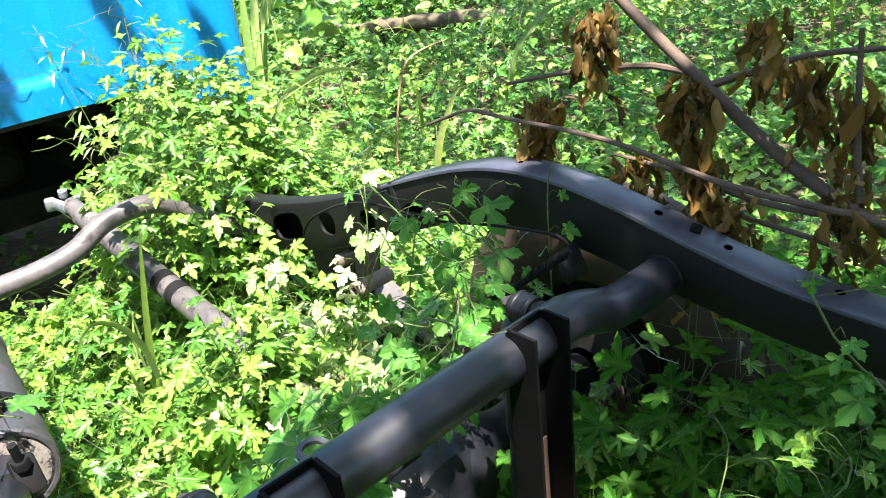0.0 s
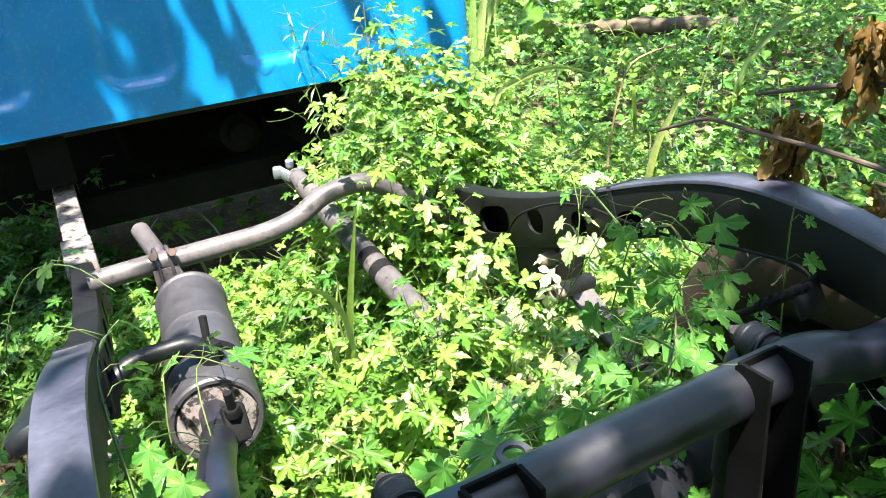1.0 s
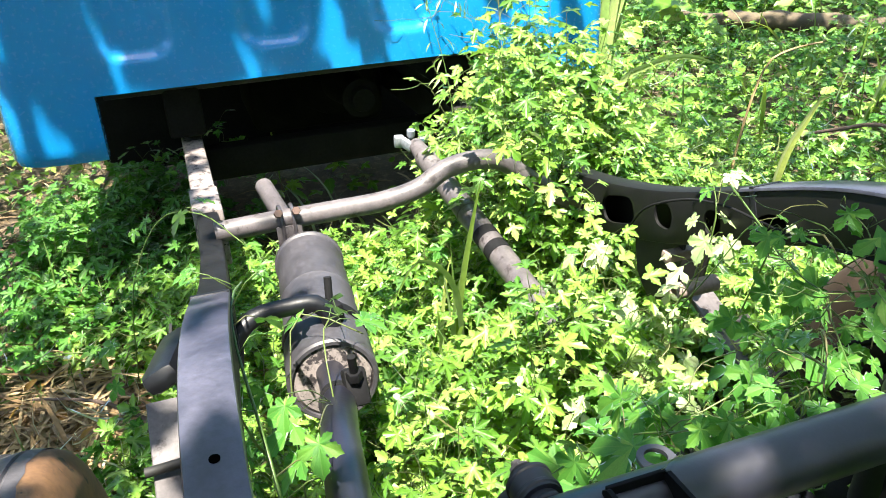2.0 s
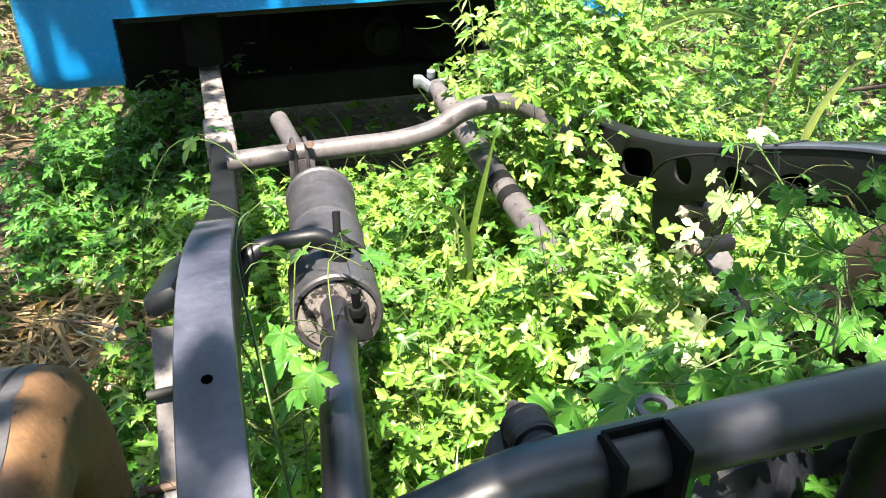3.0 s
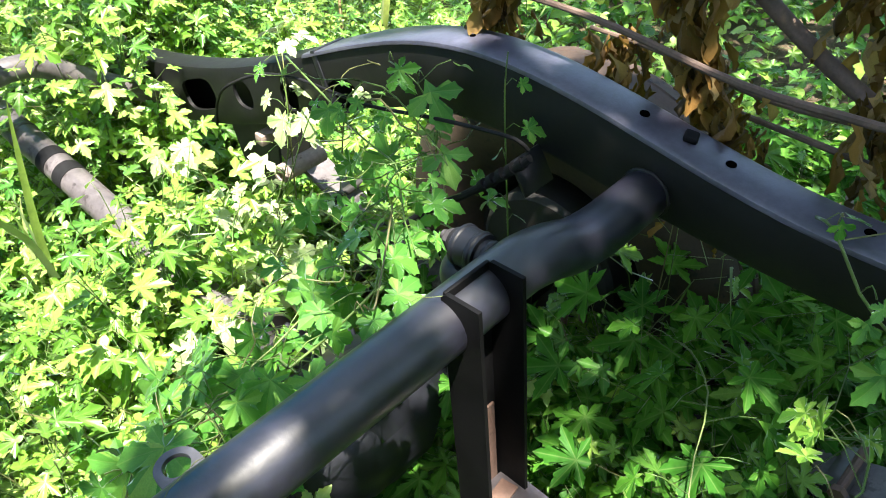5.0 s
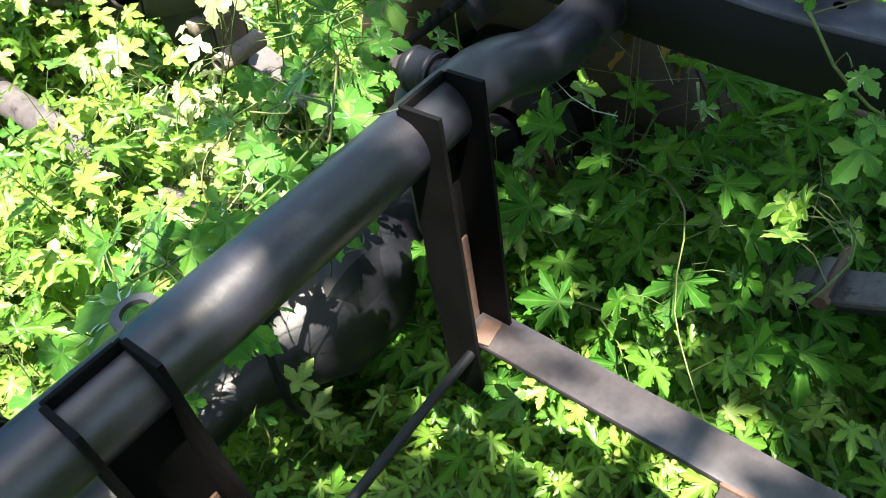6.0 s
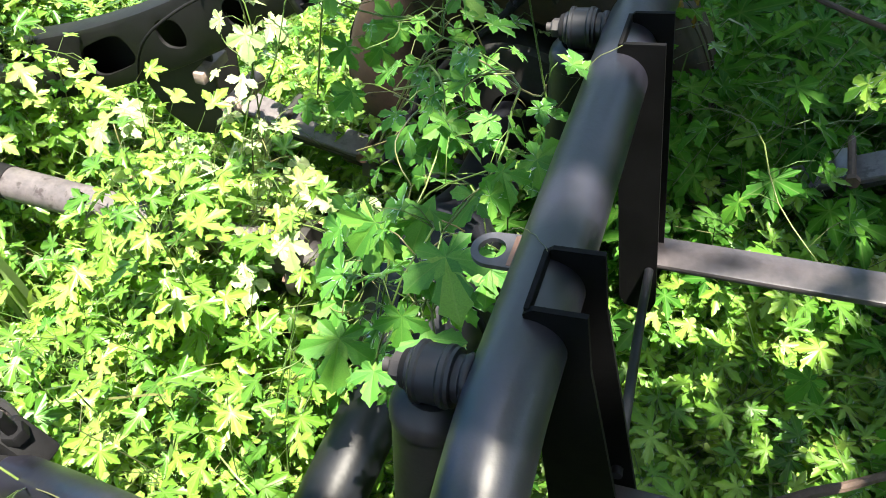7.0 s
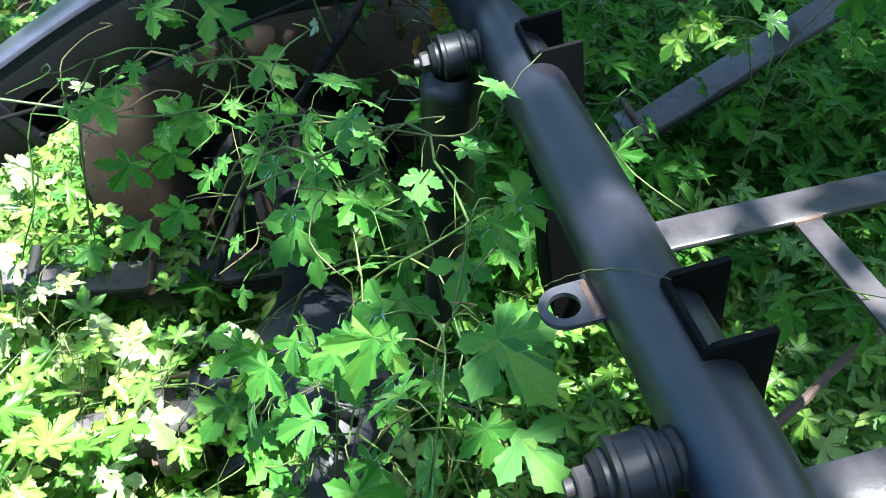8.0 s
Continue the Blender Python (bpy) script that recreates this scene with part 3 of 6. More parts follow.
bend = [(0.2, 0.737), (0.232, 0.7345), (0.265, 0.725), (0.3, 0.7105), (0.335, 0.7035), (0.37, 0.702), (0.445, 0.702)]
tube_line = smooth_path([(-x, TUBE_Y, 0.5 * (z + TUBE_Z) - 0.5 * abs(z - TUBE_Z) * 0.6) for x, z in reversed(bend)] + [(-0.07, TUBE_Y, TUBE_Z), (0.07, TUBE_Y, TUBE_Z)] + [(x, TUBE_Y, z) for x, z in bend], 0.012)
part("rear_cross_tube", sweep(tube_line, TUBE_R, 32), M["tube"], chassis)
# the front cross tube, arched over the drive shaft
front_line = smooth_path([(-0.40, 1.1, 0.585), (-0.3, 1.1, 0.588), (-0.16, 1.1, 0.589), (-0.06, 1.1, 0.591), (0.02, 1.1, 0.606), (0.08, 1.1, 0.638), (0.15, 1.1, 0.648), (0.21, 1.1, 0.635), (0.28, 1.1, 0.58), (0.4, 1.1, 0.5)], 0.015)
part("front_cross_tube", sweep(front_line, 0.021, 24), M["pale"], chassis, "pale weathered bent tube")


def hanging_bracket(x0, x1, flare=0.0):
    """A channel that straps the rear tube and hangs down to the carrier."""
    b = new("hanging_bracket")
    b.parent = chassis
    b.matrix_parent_inverse = chassis.matrix_basis.inverted()
    for x in (x0, x1):
        outline = [(-0.004, 0.773), (0.03, 0.773), (0.036, 0.768), (0.036, 0.455), (0.03, 0.44), (0.002 - flare, 0.432), (-0.004 - flare, 0.45), (-0.004, 0.72)]
        fl = plate(outline, [], 0.004, Matrix(((0, 0, 1, x - 0.002), (1, 0, 0, 0), (0, 1, 0, 0), (0, 0, 0, 1))))
        part("flange", fl, M["bracket"], b)
    part("web", box((x1 - x0, 0.004, 0.27), pose((x0 + x1) / 2, 0.034, 0.58, 0, 0, 0), 0.001), M["bracket"], b)
    part("inner_edge", box((0.011, 0.003, 0.15), pose(x1 - 0.011, 0.0305, 0.53, 0, 0, 0), 0.001), M["rust"], b, "rust-stained inner edge")
    part("strap", box((x1 - x0, 0.004, 0.018), pose((x0 + x1) / 2, 0.034, 0.763, 0, 0, 0), 0.001), M["bracket"], b)
    return b


hanging_bracket(0.127, 0.179)
hanging_bracket(-0.172, -0.12, 0.024)

# rough weld beads where the shock pins and the rails meet the tube
def weld_bead(centre, axis, radius, thick, seed):
    axis = Vector(axis).normalized()
    u = axis.orthogonal().normalized()
    v = axis.cross(u)
    ring = [Vector(centre) + (radius + 0.0012 * noise.noise((k * 0.9, seed, 0))) * (math.cos(k * math.pi / 20) * u + math.sin(k * math.pi / 20) * v) for k in range(41)]
    bm = sweep(ring, [thick * (1 + 0.35 * noise.noise((k * 1.7, seed, 5))) for k in range(41)], 7)
    part("weld_bead", bm, M["rail"] if radius > 0.02 else M["black"], chassis, "rough painted weld bead", 60)


for seed, x in enumerate((0.214, -0.206)):
    weld_bead((x, TUBE_Y + TUBE_R - 0.0005, TUBE_Z - 0.001), (0, 1, 0), 0.0125, 0.0042, 10 + seed)
weld_bead((0.424, TUBE_Y, 0.702), (1, 0, 0), TUBE_R, 0.0024, 20)
weld_bead((-0.423, TUBE_Y, 0.709), (1, 0, 0), TUBE_R, 0.0024, 21)

# the lifting eye on the tube
eye_outline = [(0.0, -0.017), (0.0, 0.017)] + [(0.026 + 0.0165 * math.sin(a), 0.0165 * math.cos(a)) for a in np.linspace(0, math.pi, 13)]
eye = plate(eye_outline, [ellipse(0.0265, 0, 0.0102, 0.0102, 24)], 0.004, Matrix(((0, -1, 0, -0.092), (1, 0, 0, 0.058), (0, 0, 1, 0.731), (0, 0, 0, 1))))
tab = part("eye_tab", eye, M["tab"], chassis, "flat grey tab with a round hole")
part("rust_patch", box((0.031, 0.009, 0.0052), pose(-0.092, 0.066, 0.733), 0.0012), M["rust"], tab, "rust-brown weld at the root")

# spring hangers and stops on the rails
for sx in (-1, 1):
    x = sx * (off_x(0.83) + 0.012)
    hang = bmesh.new()
    for dx in (-0.034, 0.034):
        tmp = plate([(0.76, 0.54), (0.93, 0.5), (0.91, 0.41), (0.87, 0.37), (0.82, 0.37), (0.79, 0.41)], [], 0.005, Matrix(((0, 0, 1, x + sx * 0.03 + dx), (1, 0, 0, 0), (0, 1, 0, 0), (0, 0, 0, 1))))
        me = bpy.data.meshes.new("tmp")
        tmp.to_mesh(me)
        tmp.free()
        hang.from_mesh(me)
        bpy.data.meshes.remove(me)
    part("spring_hanger", hang, M["dark"], chassis)
    part("hanger_web", box((0.078, 0.02, 0.022), pose(x - sx * 0.002, 0.772, 0.512, 10, 0, 0), 0.003), M["tan"], chassis, "pinkish rusted hanger plate")
    part("hanger_bush", sweep([(x - sx * 0.035, 0.74, 0.45), (x + sx * 0.06, 0.74, 0.45)], 0.017, 16, hollow=0.006), M["tan"], chassis, "pinkish rusted bush sleeve")
    if sx < 0:
        part("bump_stop", box((0.045, 0.17, 0.03), pose(sx * 0.488, 0.53, 0.668, -16, sx * 25, 0), 0.012), M["black"], chassis)
        part("stop_leg", box((0.012, 0.07, 0.14), pose(sx * 0.466, 0.5, 0.6, 0, 0, 0), 0.003), M["black"], chassis)
    part("rear_shackle_mount", box((0.05, 0.09, 0.09), pose(sx * 0.49, -0.48, 0.66, 0, 0, 0), 0.006), M["black"], chassis)

# ---- wheels, springs, axle ----
AX_Y, AX_Z = 0.315, 0.332


def wheel_parts(w, sx):
    """Tyre, tread, rim and drum at one end of the axle."""
    at, to = (sx * 0.70, AX_Y, AX_Z), (sx * 1.7, AX_Y, AX_Z)
    prof = [(-0.05, 0.165), (-0.066, 0.176), (-0.084, 0.2), (-0.094, 0.24), (-0.0945, 0.262), (-0.0915, 0.279), (-0.0905, 0.2815), (-0.087, 0.293), (-0.0815, 0.304), (-0.077, 0.312), (-0.07, 0.32), (-0.06, 0.3245), (-0.045, 0.3265)]
    side = lathe(prof, at, to, 72)
    lathe([(-s, r) for s, r in prof], at, to, 72, side)
    # right tyre takes the shade-darkened brown, left tyre the sunlit one
    tyre = part("tyre", side, M["tyre"] if sx > 0 else M["tyre_sunlit"], w, "muddy worn tyre, its brown darkened for shade" if sx > 0 else "dusty worn tyre, its orange brightened for sun")
    rows = []
    for a in (-0.062, -0.05, -0.04, -0.036, -0.034, -0.012, -0.01, 0.01, 0.012, 0.034, 0.036, 0.04, 0.05, 0.062):
        groove = 0.003 if a in (-0.036, -0.012, 0.012, 0.036) else 0.0
        rows.append((a, 0.331 - 1.3 * a * a - groove))
    worn = lathe(rows, at, to, 72)
    for v in worn.verts:
        a = v.co.x - at[0]
        if abs(a) > 0.045:
            v.co.x += (0.012 * noise.noise(v.co * 22) + 0.006 * noise.noise(v.co * 70)) - math.copysign(0.004, a)
            v.co += 0.0008 * noise.noise_vector(v.co * 60)
    part("tread", worn, M["tread"] if sx < 0 else M["tyre"], tyre, "grey worn tread with shallow grooves" if sx < 0 else "muddy worn tread in the shade-darkened brown")
    part("rim", lathe([(-0.052, 0.17), (-0.046, 0.16), (-0.02, 0.155), (0.02, 0.15), (0.025, 0.06), (0.03, 0.0)], at, to, 48), M["dark"], tyre)
    part("brake_drum", lathe([(-0.085, 0.04), (-0.085, 0.125), (-0.078, 0.135), (-0.02, 0.135), (-0.02, 0.0)], at, to, 40), M["dark"], tyre)


def make_axle():
    a = thing("rear_axle", (0.0, AX_Y, AX_Z), "dusty black rear axle with its differential and two worn tyres", "axle")
    wheel_parts(a, 1)
    wheel_parts(a, -1)
    part("axle_tube", lathe([(0, 0.0), (0, 0.036), (0.3, 0.038), (0.62, 0.04), (0.67, 0.06), (0.75, 0.1), (0.85, 0.1), (0.92, 0.06), (0.98, 0.04), (1.2, 0.036), (1.2, 0)], (-0.6, AX_Y, AX_Z), (0.6, AX_Y, AX_Z), 32), M["black"], a)
    nose = lathe([(-0.09, 0.0), (-0.085, 0.06), (-0.055, 0.098), (0.0, 0.108), (0.03, 0.1), (0.06, 0.07), (0.11, 0.05), (0.135, 0.046), (0.137, 0.058), (0.15, 0.058), (0.15, 0)], (0.2, AX_Y, AX_Z), (0.185, AX_Y + 1, AX_Z + 0.1), 36)
    part("differential", nose, M["black"], a)
    for k in range(5):
        ang = radians(-70 + 35 * k)
        part("rib", box((0.008, 0.11, 0.02), Matrix.Translation((0.19, AX_Y + 0.07, AX_Z + 0.007)) @ Matrix.Rotation(ang, 4, "Y") @ pose(0, 0, 0.076, 28, 0, 0), 0.004), M["black"], a)
    part("breather", sweep(smooth_path([(0.1, AX_Y, 0.38), (0.1, AX_Y - 0.02, 0.43), (0.06, AX_Y - 0.05, 0.45)]), 0.006, 8), M["rubber"], a)
    return a


make_axle()

SPRING = [(-0.62, 0.50), (-0.43, 0.42), (-0.24, 0.335), (-0.05, 0.265), (0.15, 0.235), (0.3, 0.235), (0.45, 0.258), (0.58, 0.288), (0.72, 0.33), (0.86, 0.395)]
spring_z = curve_of(SPRING)


def make_spring():
    s = thing("leaf_spring", (0.54, AX_Y, 0.235), "dark grey leaf spring pack with clips under the axle", "leaf spring", "leaf springs")
    for k, (a, b) in enumerate(((-0.6, 0.86), (-0.4, 0.74), (-0.24, 0.62), (-0.1, 0.5), (0.05, 0.42))):
        bm = bmesh.new()
        rows = []
        for y in np.linspace(a, b, 30):
            z = spring_z(y) - 0.0095 * k
            rows.append([bm.verts.new((0.54 + dx, y, z + dz)) for dx, dz in ((-0.03, 0), (-0.028, 0.002), (0.028, 0.002), (0.03, 0), (0.03, -0.0065), (-0.03, -0.0065))])
        for p, q in zip(rows, rows[1:]):
            for i in range(6):
                bm.faces.new((p[i], p[(i + 1) % 6], q[(i + 1) % 6], q[i]))
        bm.faces.new(rows[0])
        bm.faces.new(rows[-1])
        part("leaf", bm, M["pale"] if k == 0 else M["dark"], s)
    for y in (-0.22, 0.565):
        z = spring_z(y)
        slope = math.degrees(math.atan((spring_z(y + 0.02) - spring_z(y - 0.02)) / 0.04))
        clip = part("clip", box((0.074, 0.03, 0.055), pose(0.54, y, z - 0.014, slope, 0, 0), 0.003), M["bar"], s, "grey scuffed clip")
        part("clip_bolt", sweep([(0.49, y, z + 0.02), (0.59, y, z + 0.02)], 0.006, 10), M["rust"], clip, "rusty bolt")
        part("clip_nut", hexagon((0.485, y, z + 0.02), (1, 0, 0), 0.011, 0.01), M["rust"], clip)
    part("rebound_bolt", sweep([(0.50, 0.725, spring_z(0.725) + 0.02), (0.585, 0.725, spring_z(0.725) + 0.024)], 0.0085, 12), M["dark"], s)
    for y in (0.2, 0.37):
        u = smooth_path([(0.513, y, 0.2), (0.513, y, 0.34), (0.525, y, 0.372), (0.54, y, 0.378), (0.555, y, 0.372), (0.567, y, 0.34), (0.567, y, 0.2)], 0.02)
        part("u_bolt", sweep(u, 0.007, 10), M["rust"], s, "rusty U-bolt")
    part("spring_plate", box((0.09, 0.24, 0.012), pose(0.54, 0.285, 0.182), 0.003), M["dark"], s)
    return s


spring = make_spring()
copy_thing(spring, pose(-0.54, AX_Y, 0.235, 0, 0, 0))


def make_shock(x):
    s = thing("shock_absorber", (x, 0.09, 0.36), "black shock absorber bolted to the rear cross tube", "shock absorber", "shock absorbers")
    sx = math.copysign(1, x)
    up, low = Vector((x, 0.088, TUBE_Z - 0.002)), Vector((x + sx * 0.045, 0.15, 0.33))
    d = (low - up).normalized()
    bush = lathe([(0, 0), (0, 0.0135), (0.0015, 0.0155), (0.005, 0.0155), (0.0052, 0.019), (0.0065, 0.0207), (0.0095, 0.0207), (0.011, 0.0195), (0.0235, 0.0195), (0.025, 0.0207), (0.028, 0.0207), (0.0295, 0.0195), (0.032, 0.0195), (0.0325, 0.0155), (0.037, 0.0155), (0.037, 0.0)], up + Vector((0, 0.016, 0)), up - Vector((0, 1, 0)), 30)
    eyelet = part("eyelet", bush, M["black"], s)
    part("pin", lathe([(0.0365, 0.0), (0.0365, 0.0095), (0.05, 0.0098), (0.055, 0.0)], up + Vector((0, 0.016, 0)), up - Vector((0, 1, 0)), 20), M["tab"], eyelet, "bare grey mounting pin")
    part("rubber_bush", lathe([(0, 0.0), (0, 0.013), (0.005, 0.0148), (0.005, 0.0)], up + Vector((0, 0.0195, 0)), up - Vector((0, 1, 0)), 24), M["rubber"], eyelet)
    part("nut", hexagon(up + Vector((0, 0.0195, 0)), (0, 1, 0), 0.0095, 0.009), M["dusty"], eyelet, "dusty hexagon nut")
    part("bolt_end", sweep([up + Vector((0, 0.025, 0)), up + Vector((0, 0.034, 0))], 0.005, 12), M["dusty"], eyelet)
    part("dust_cover", lathe([(0.016, 0.0), (0.016, 0.018), (0.024, 0.0265), (0.028, 0.0285), (0.033, 0.0295), (0.037, 0.0295), (0.0385, 0.028), (0.21, 0.028), (0.215, 0.0265), (0.215, 0.02)], up, up + d, 32), M["black"], s)
    part("damper_body", lathe([(0.2, 0.0), (0.2, 0.024), (0.38, 0.024), (0.4, 0.014), (0.4, 0)], up, up + d, 28), M["dusty"], s)
    return s


make_shock(0.214)
make_shock(-0.206)


def make_shaft():
    s = thing("drive_shaft", (0.14, 1.0, 0.38), "pale weathered drive shaft with a bare, disconnected joint yoke", "drive shaft")
    a, b = Vector((0.135, 1.46, 0.568)), Vector((0.172, 0.5, 0.378))
    d = (b - a).normalized()
    L = (b - a).length
    part("shaft_tube", lathe([(-0.02, 0.0), (-0.02, 0.02), (0.02, 0.022), (0.05, 0.027), (0.052, 0.0285), (0.06, 0.0285), (0.064, 0.0265), (0.31, 0.0265), (0.312, 0.028), (0.318, 0.028), (0.32, 0.0265), (L - 0.1, 0.0265), (L - 0.07, 0.03), (L, 0.03), (L, 0)], a, b, 32), M["pale"], s)
    for at in (0.405, 0.46):
        part("band", lathe([(at, 0.0267), (at, 0.0275), (at + 0.028, 0.0275), (at + 0.028, 0.0267)], a, b, 32), M["rubber"], s, "black tape band")
    # the fork of the joint
    m = Matrix.Translation(a) @ (-d).to_track_quat("Y", "Z").to_matrix().to_4x4()
    yoke = lathe([(-0.005, 0.0), (-0.005, 0.023), (0.02, 0.02), (0.028, 0.0)], (0, 0, 0), (0, 1, 0), 24)
    for sx in (-1, 1):
        box((0.016, 0.06, 0.034), pose(sx * 0.026, 0.042, 0, 0, 0, -sx * 16), 0.005, yoke)
        box((0.03, 0.022, 0.04), pose(sx * 0.042, 0.066, 0, 0, 0, sx * 10), 0.006, yoke)
    m = m @ Matrix.Scale(0.82, 4)
    yoke.transform(m)
    fork = part("joint_yoke", yoke, M["alu"], s, "bare pale metal yoke")
    cross = lathe([(-0.03, 0.0), (-0.03, 0.009), (0.03, 0.009), (0.03, 0)], (0, 0.07, 0.0), (0, 0.07, 1), 16)
    lathe([(-0.02, 0.0), (-0.02, 0.013), (0.0, 0.013), (0.0, 0)], (0, 0.07, 0.03), (0, 0.07, 1.0), 16, cross)
    cross.transform(m)
    part("joint_cross", cross, M["alu"], fork)
    e = b + d * 0.0
    flange = lathe([(0.0, 0.0), (0.0, 0.055), (0.014, 0.055), (0.014, 0.03), (0.05, 0.028), (0.05, 0)], e, e + d, 30)
    part("flange", flange, M["dusty"], s)
    side = d.orthogonal().normalized()
    for k in range(4):
        q = Matrix.Rotation(radians(45 + 90 * k), 4, d) @ side
        part("flange_bolt", hexagon(e + q * 0.042 - d * 0.008, d, 0.008, 0.01), M["rust"], s)
    return s


make_shaft()


def make_exhaust():
    e = thing("exhaust_silencer", (-0.25, 0.8, 0.42), "weathered grey round silencer with its tail pipe under the chassis", "exhaust")
    a, b = Vector((-0.232, 1.06, 0.505)), Vector((-0.282, 0.595, 0.532))
    L = (b - a).length
    r = 0.064
    shell = part("silencer_shell", lathe([(0, r - 0.014), (0.002, r), (0.006, r + 0.004), (0.013, r + 0.004), (0.017, r), (0.2, r), (0.203, r + 0.0015), (0.208, r), (L - 0.1, r), (L - 0.097, r + 0.004), (L - 0.004, r + 0.004), (L, r + 0.001), (L, r - 0.004), (L - 0.02, r - 0.004)], a, b, 44), M["silencer"], e)
    part("front_cap", lathe([(0.0, r - 0.012), (0.006, r - 0.014), (-0.004, r - 0.04), (-0.012, 0.026), (-0.012, 0)], a, b, 40), M["silencer"], shell)
    # pale paint here also stands in for sun on the plate
    part("end_cap", lathe([(L - 0.008, r - 0.0035), (L - 0.003, r - 0.009), (L - 0.001, r - 0.03), (L, 0.0)], a, b, 40), M["scab"], shell, "recessed end plate, paled as if sunlit")
    part("strap_band", lathe([(L - 0.135, r + 0.0002), (L - 0.135, r + 0.0045), (L - 0.112, r + 0.0045), (L - 0.112, r + 0.0002)], a, b, 44), M["rubber"], shell, "dark strap round the shell")
    part("inlet_pipe", sweep(smooth_path([(-0.228, 1.07, 0.508), (-0.234, 1.12, 0.51), (-0.252, 1.26, 0.535), (-0.268, 1.40, 0.556)], 0.03), 0.0205, 22, hollow=0.003), M["pale"], e, "pale cut-off inlet pipe")
    tail = smooth_path([(-0.283, 0.63, 0.54), (-0.287, 0.56, 0.554), (-0.3, 0.45, 0.595), (-0.323, 0.32, 0.65), (-0.338, 0.21, 0.668), (-0.356, 0.08, 0.645), (-0.37, -0.1, 0.565), (-0.365, -0.35, 0.5)], 0.02)
    part("tail_pipe", sweep(tail, 0.0215, 24, hollow=0.003), M["tube"], e, "dusty black tail pipe")
    for y, z in ((0.48, 0.58),):
        part("pipe_clamp", sweep([(-0.299, y - 0.012, z + 0.005), (-0.294, y + 0.012, z - 0.005)], 0.025, 24), M["rubber"], e)
    # clamp with studs at the rear of the silencer
    cl = part("flange_clamp", box((0.03, 0.03, 0.05), pose(-0.272, 0.475, 0.60, -30, 0, 0), 0.006), M["rubber"], e)
    part("stud", sweep([(-0.272, 0.47, 0.6), (-0.276, 0.462, 0.655)], 0.0055, 12), M["rubber"], cl)
    part("stud_nut", hexagon((-0.2735, 0.467, 0.618), (-0.07, -0.12, 1), 0.011, 0.012), M["rubber"], cl)
    # the hanger rod from the rail to the silencer
    rod = smooth_path([(-0.415, 0.625, 0.575), (-0.405, 0.64, 0.61), (-0.375, 0.655, 0.63), (-0.325, 0.662, 0.632), (-0.285, 0.66, 0.63), (-0.268, 0.655, 0.61), (-0.265, 0.65, 0.59)], 0.012)
    part("hanger_rod", sweep(rod, 0.0135, 16), M["black"], e)
    part("hanger_pin", sweep([(-0.262, 0.675, 0.6), (-0.258, 0.688, 0.655)], 0.006, 12), M["rubber"], e)
    part("hanger_block", box((0.03, 0.04, 0.035), pose(-0.262, 0.67, 0.606, 0, 0, 20), 0.008), M["rubber"], e)
    # the strap over the front tube
    for y, x in ((1.083, -0.248), (1.083, -0.272)):
        u = smooth_path([(x, 1.072, 0.53), (x, 1.073, 0.59), (x, 1.085, 0.612), (x, 1.1, 0.616), (x, 1.118, 0.61), (x, 1.126, 0.59), (x, 1.127, 0.53)], 0.01)
        part("strap_bolt", sweep(u, 0.004, 10), M["bar"], e)
    for x in (-0.243, -0.278):
        part("strap_nut", hexagon((x, 1.074, 0.612), (0, -0.9, 0.5), 0.009, 0.011), M["rust"], e, "rusty nut")
    part("strap_plate", box((0.05, 0.004, 0.05), pose(-0.26, 1.073, 0.56), 0.001), M["pale"], e)
    return e


make_exhaust()


def make_carrier():
    """The flat-bar frame that hangs behind the rear tube."""
    c = thing("spare_wheel_carrier", (0.0, -0.3, 0.44), "scuffed grey flat-bar frame hung from the brackets", "carrier frame")
    def bar(name, a, b, w, h):
        a, b = Vector(a), Vector(b)
        d = b - a
        m = Matrix.Translation((a + b) / 2) @ d.to_track_quat("Y", "Z").to_matrix().to_4x4()
        return part(name, box((w, d.length, h), m, 0.003), M["bar"], c)
    bar("side_bar", (0.166, 0.03, 0.489), (0.15, -0.72, 0.463), 0.045, 0.009)
    bar("side_bar", (-0.146, 0.03, 0.489), (-0.14, -0.72, 0.463), 0.045, 0.009)
    bar("cross_bar", (0.139, -0.252, 0.476), (-0.12, -0.26, 0.476), 0.03, 0.008)
    part("weld", box((0.01, 0.034, 0.013), pose(0.14, -0.252, 0.477), 0.004), M["rust"], c, "rusty weld")
    part("rust_patch", box((0.03, 0.02, 0.003), pose(0.158, 0.01, 0.4935, -2, 0, 8), 0.001), M["rust"], c, "orange rust where the bar is welded")
    part("stay_rod", sweep([(0.128, 0.004, 0.5), (0.06, 0.001, 0.505), (-0.06, -0.006, 0.512), (-0.13, -0.01, 0.517)], 0.005, 12), M["black"], c, "thin dark rod")
    return c


make_carrier()


def cable(name, pts, r, mat, label, category):
    t = thing(name, pts[0], label, category)
    part("sleeve", sweep(smooth_path(pts, 0.015), r, 10), M[mat], t)
    return t


hose = cable("brake_hose", [(0.3, 0.4, 0.47), (0.32, 0.34, 0.555), (0.337, 0.295, 0.607), (0.355, 0.235, 0.652), (0.368, 0.18, 0.696), (0.376, 0.15, 0.726)], 0.005, "rubber", "black ribbed brake hose clipped to the rail", "hose")
for k in range(5):
    p = Vector((0.361, 0.21, 0.673)).lerp(Vector((0.373, 0.163, 0.713)), k / 4)
    part("ferrule", sweep([p, p + Vector((0.001, -0.006, 0.006))], 0.0078 - 0.0005 * abs(k - 2), 14), M["rubber"], hose)
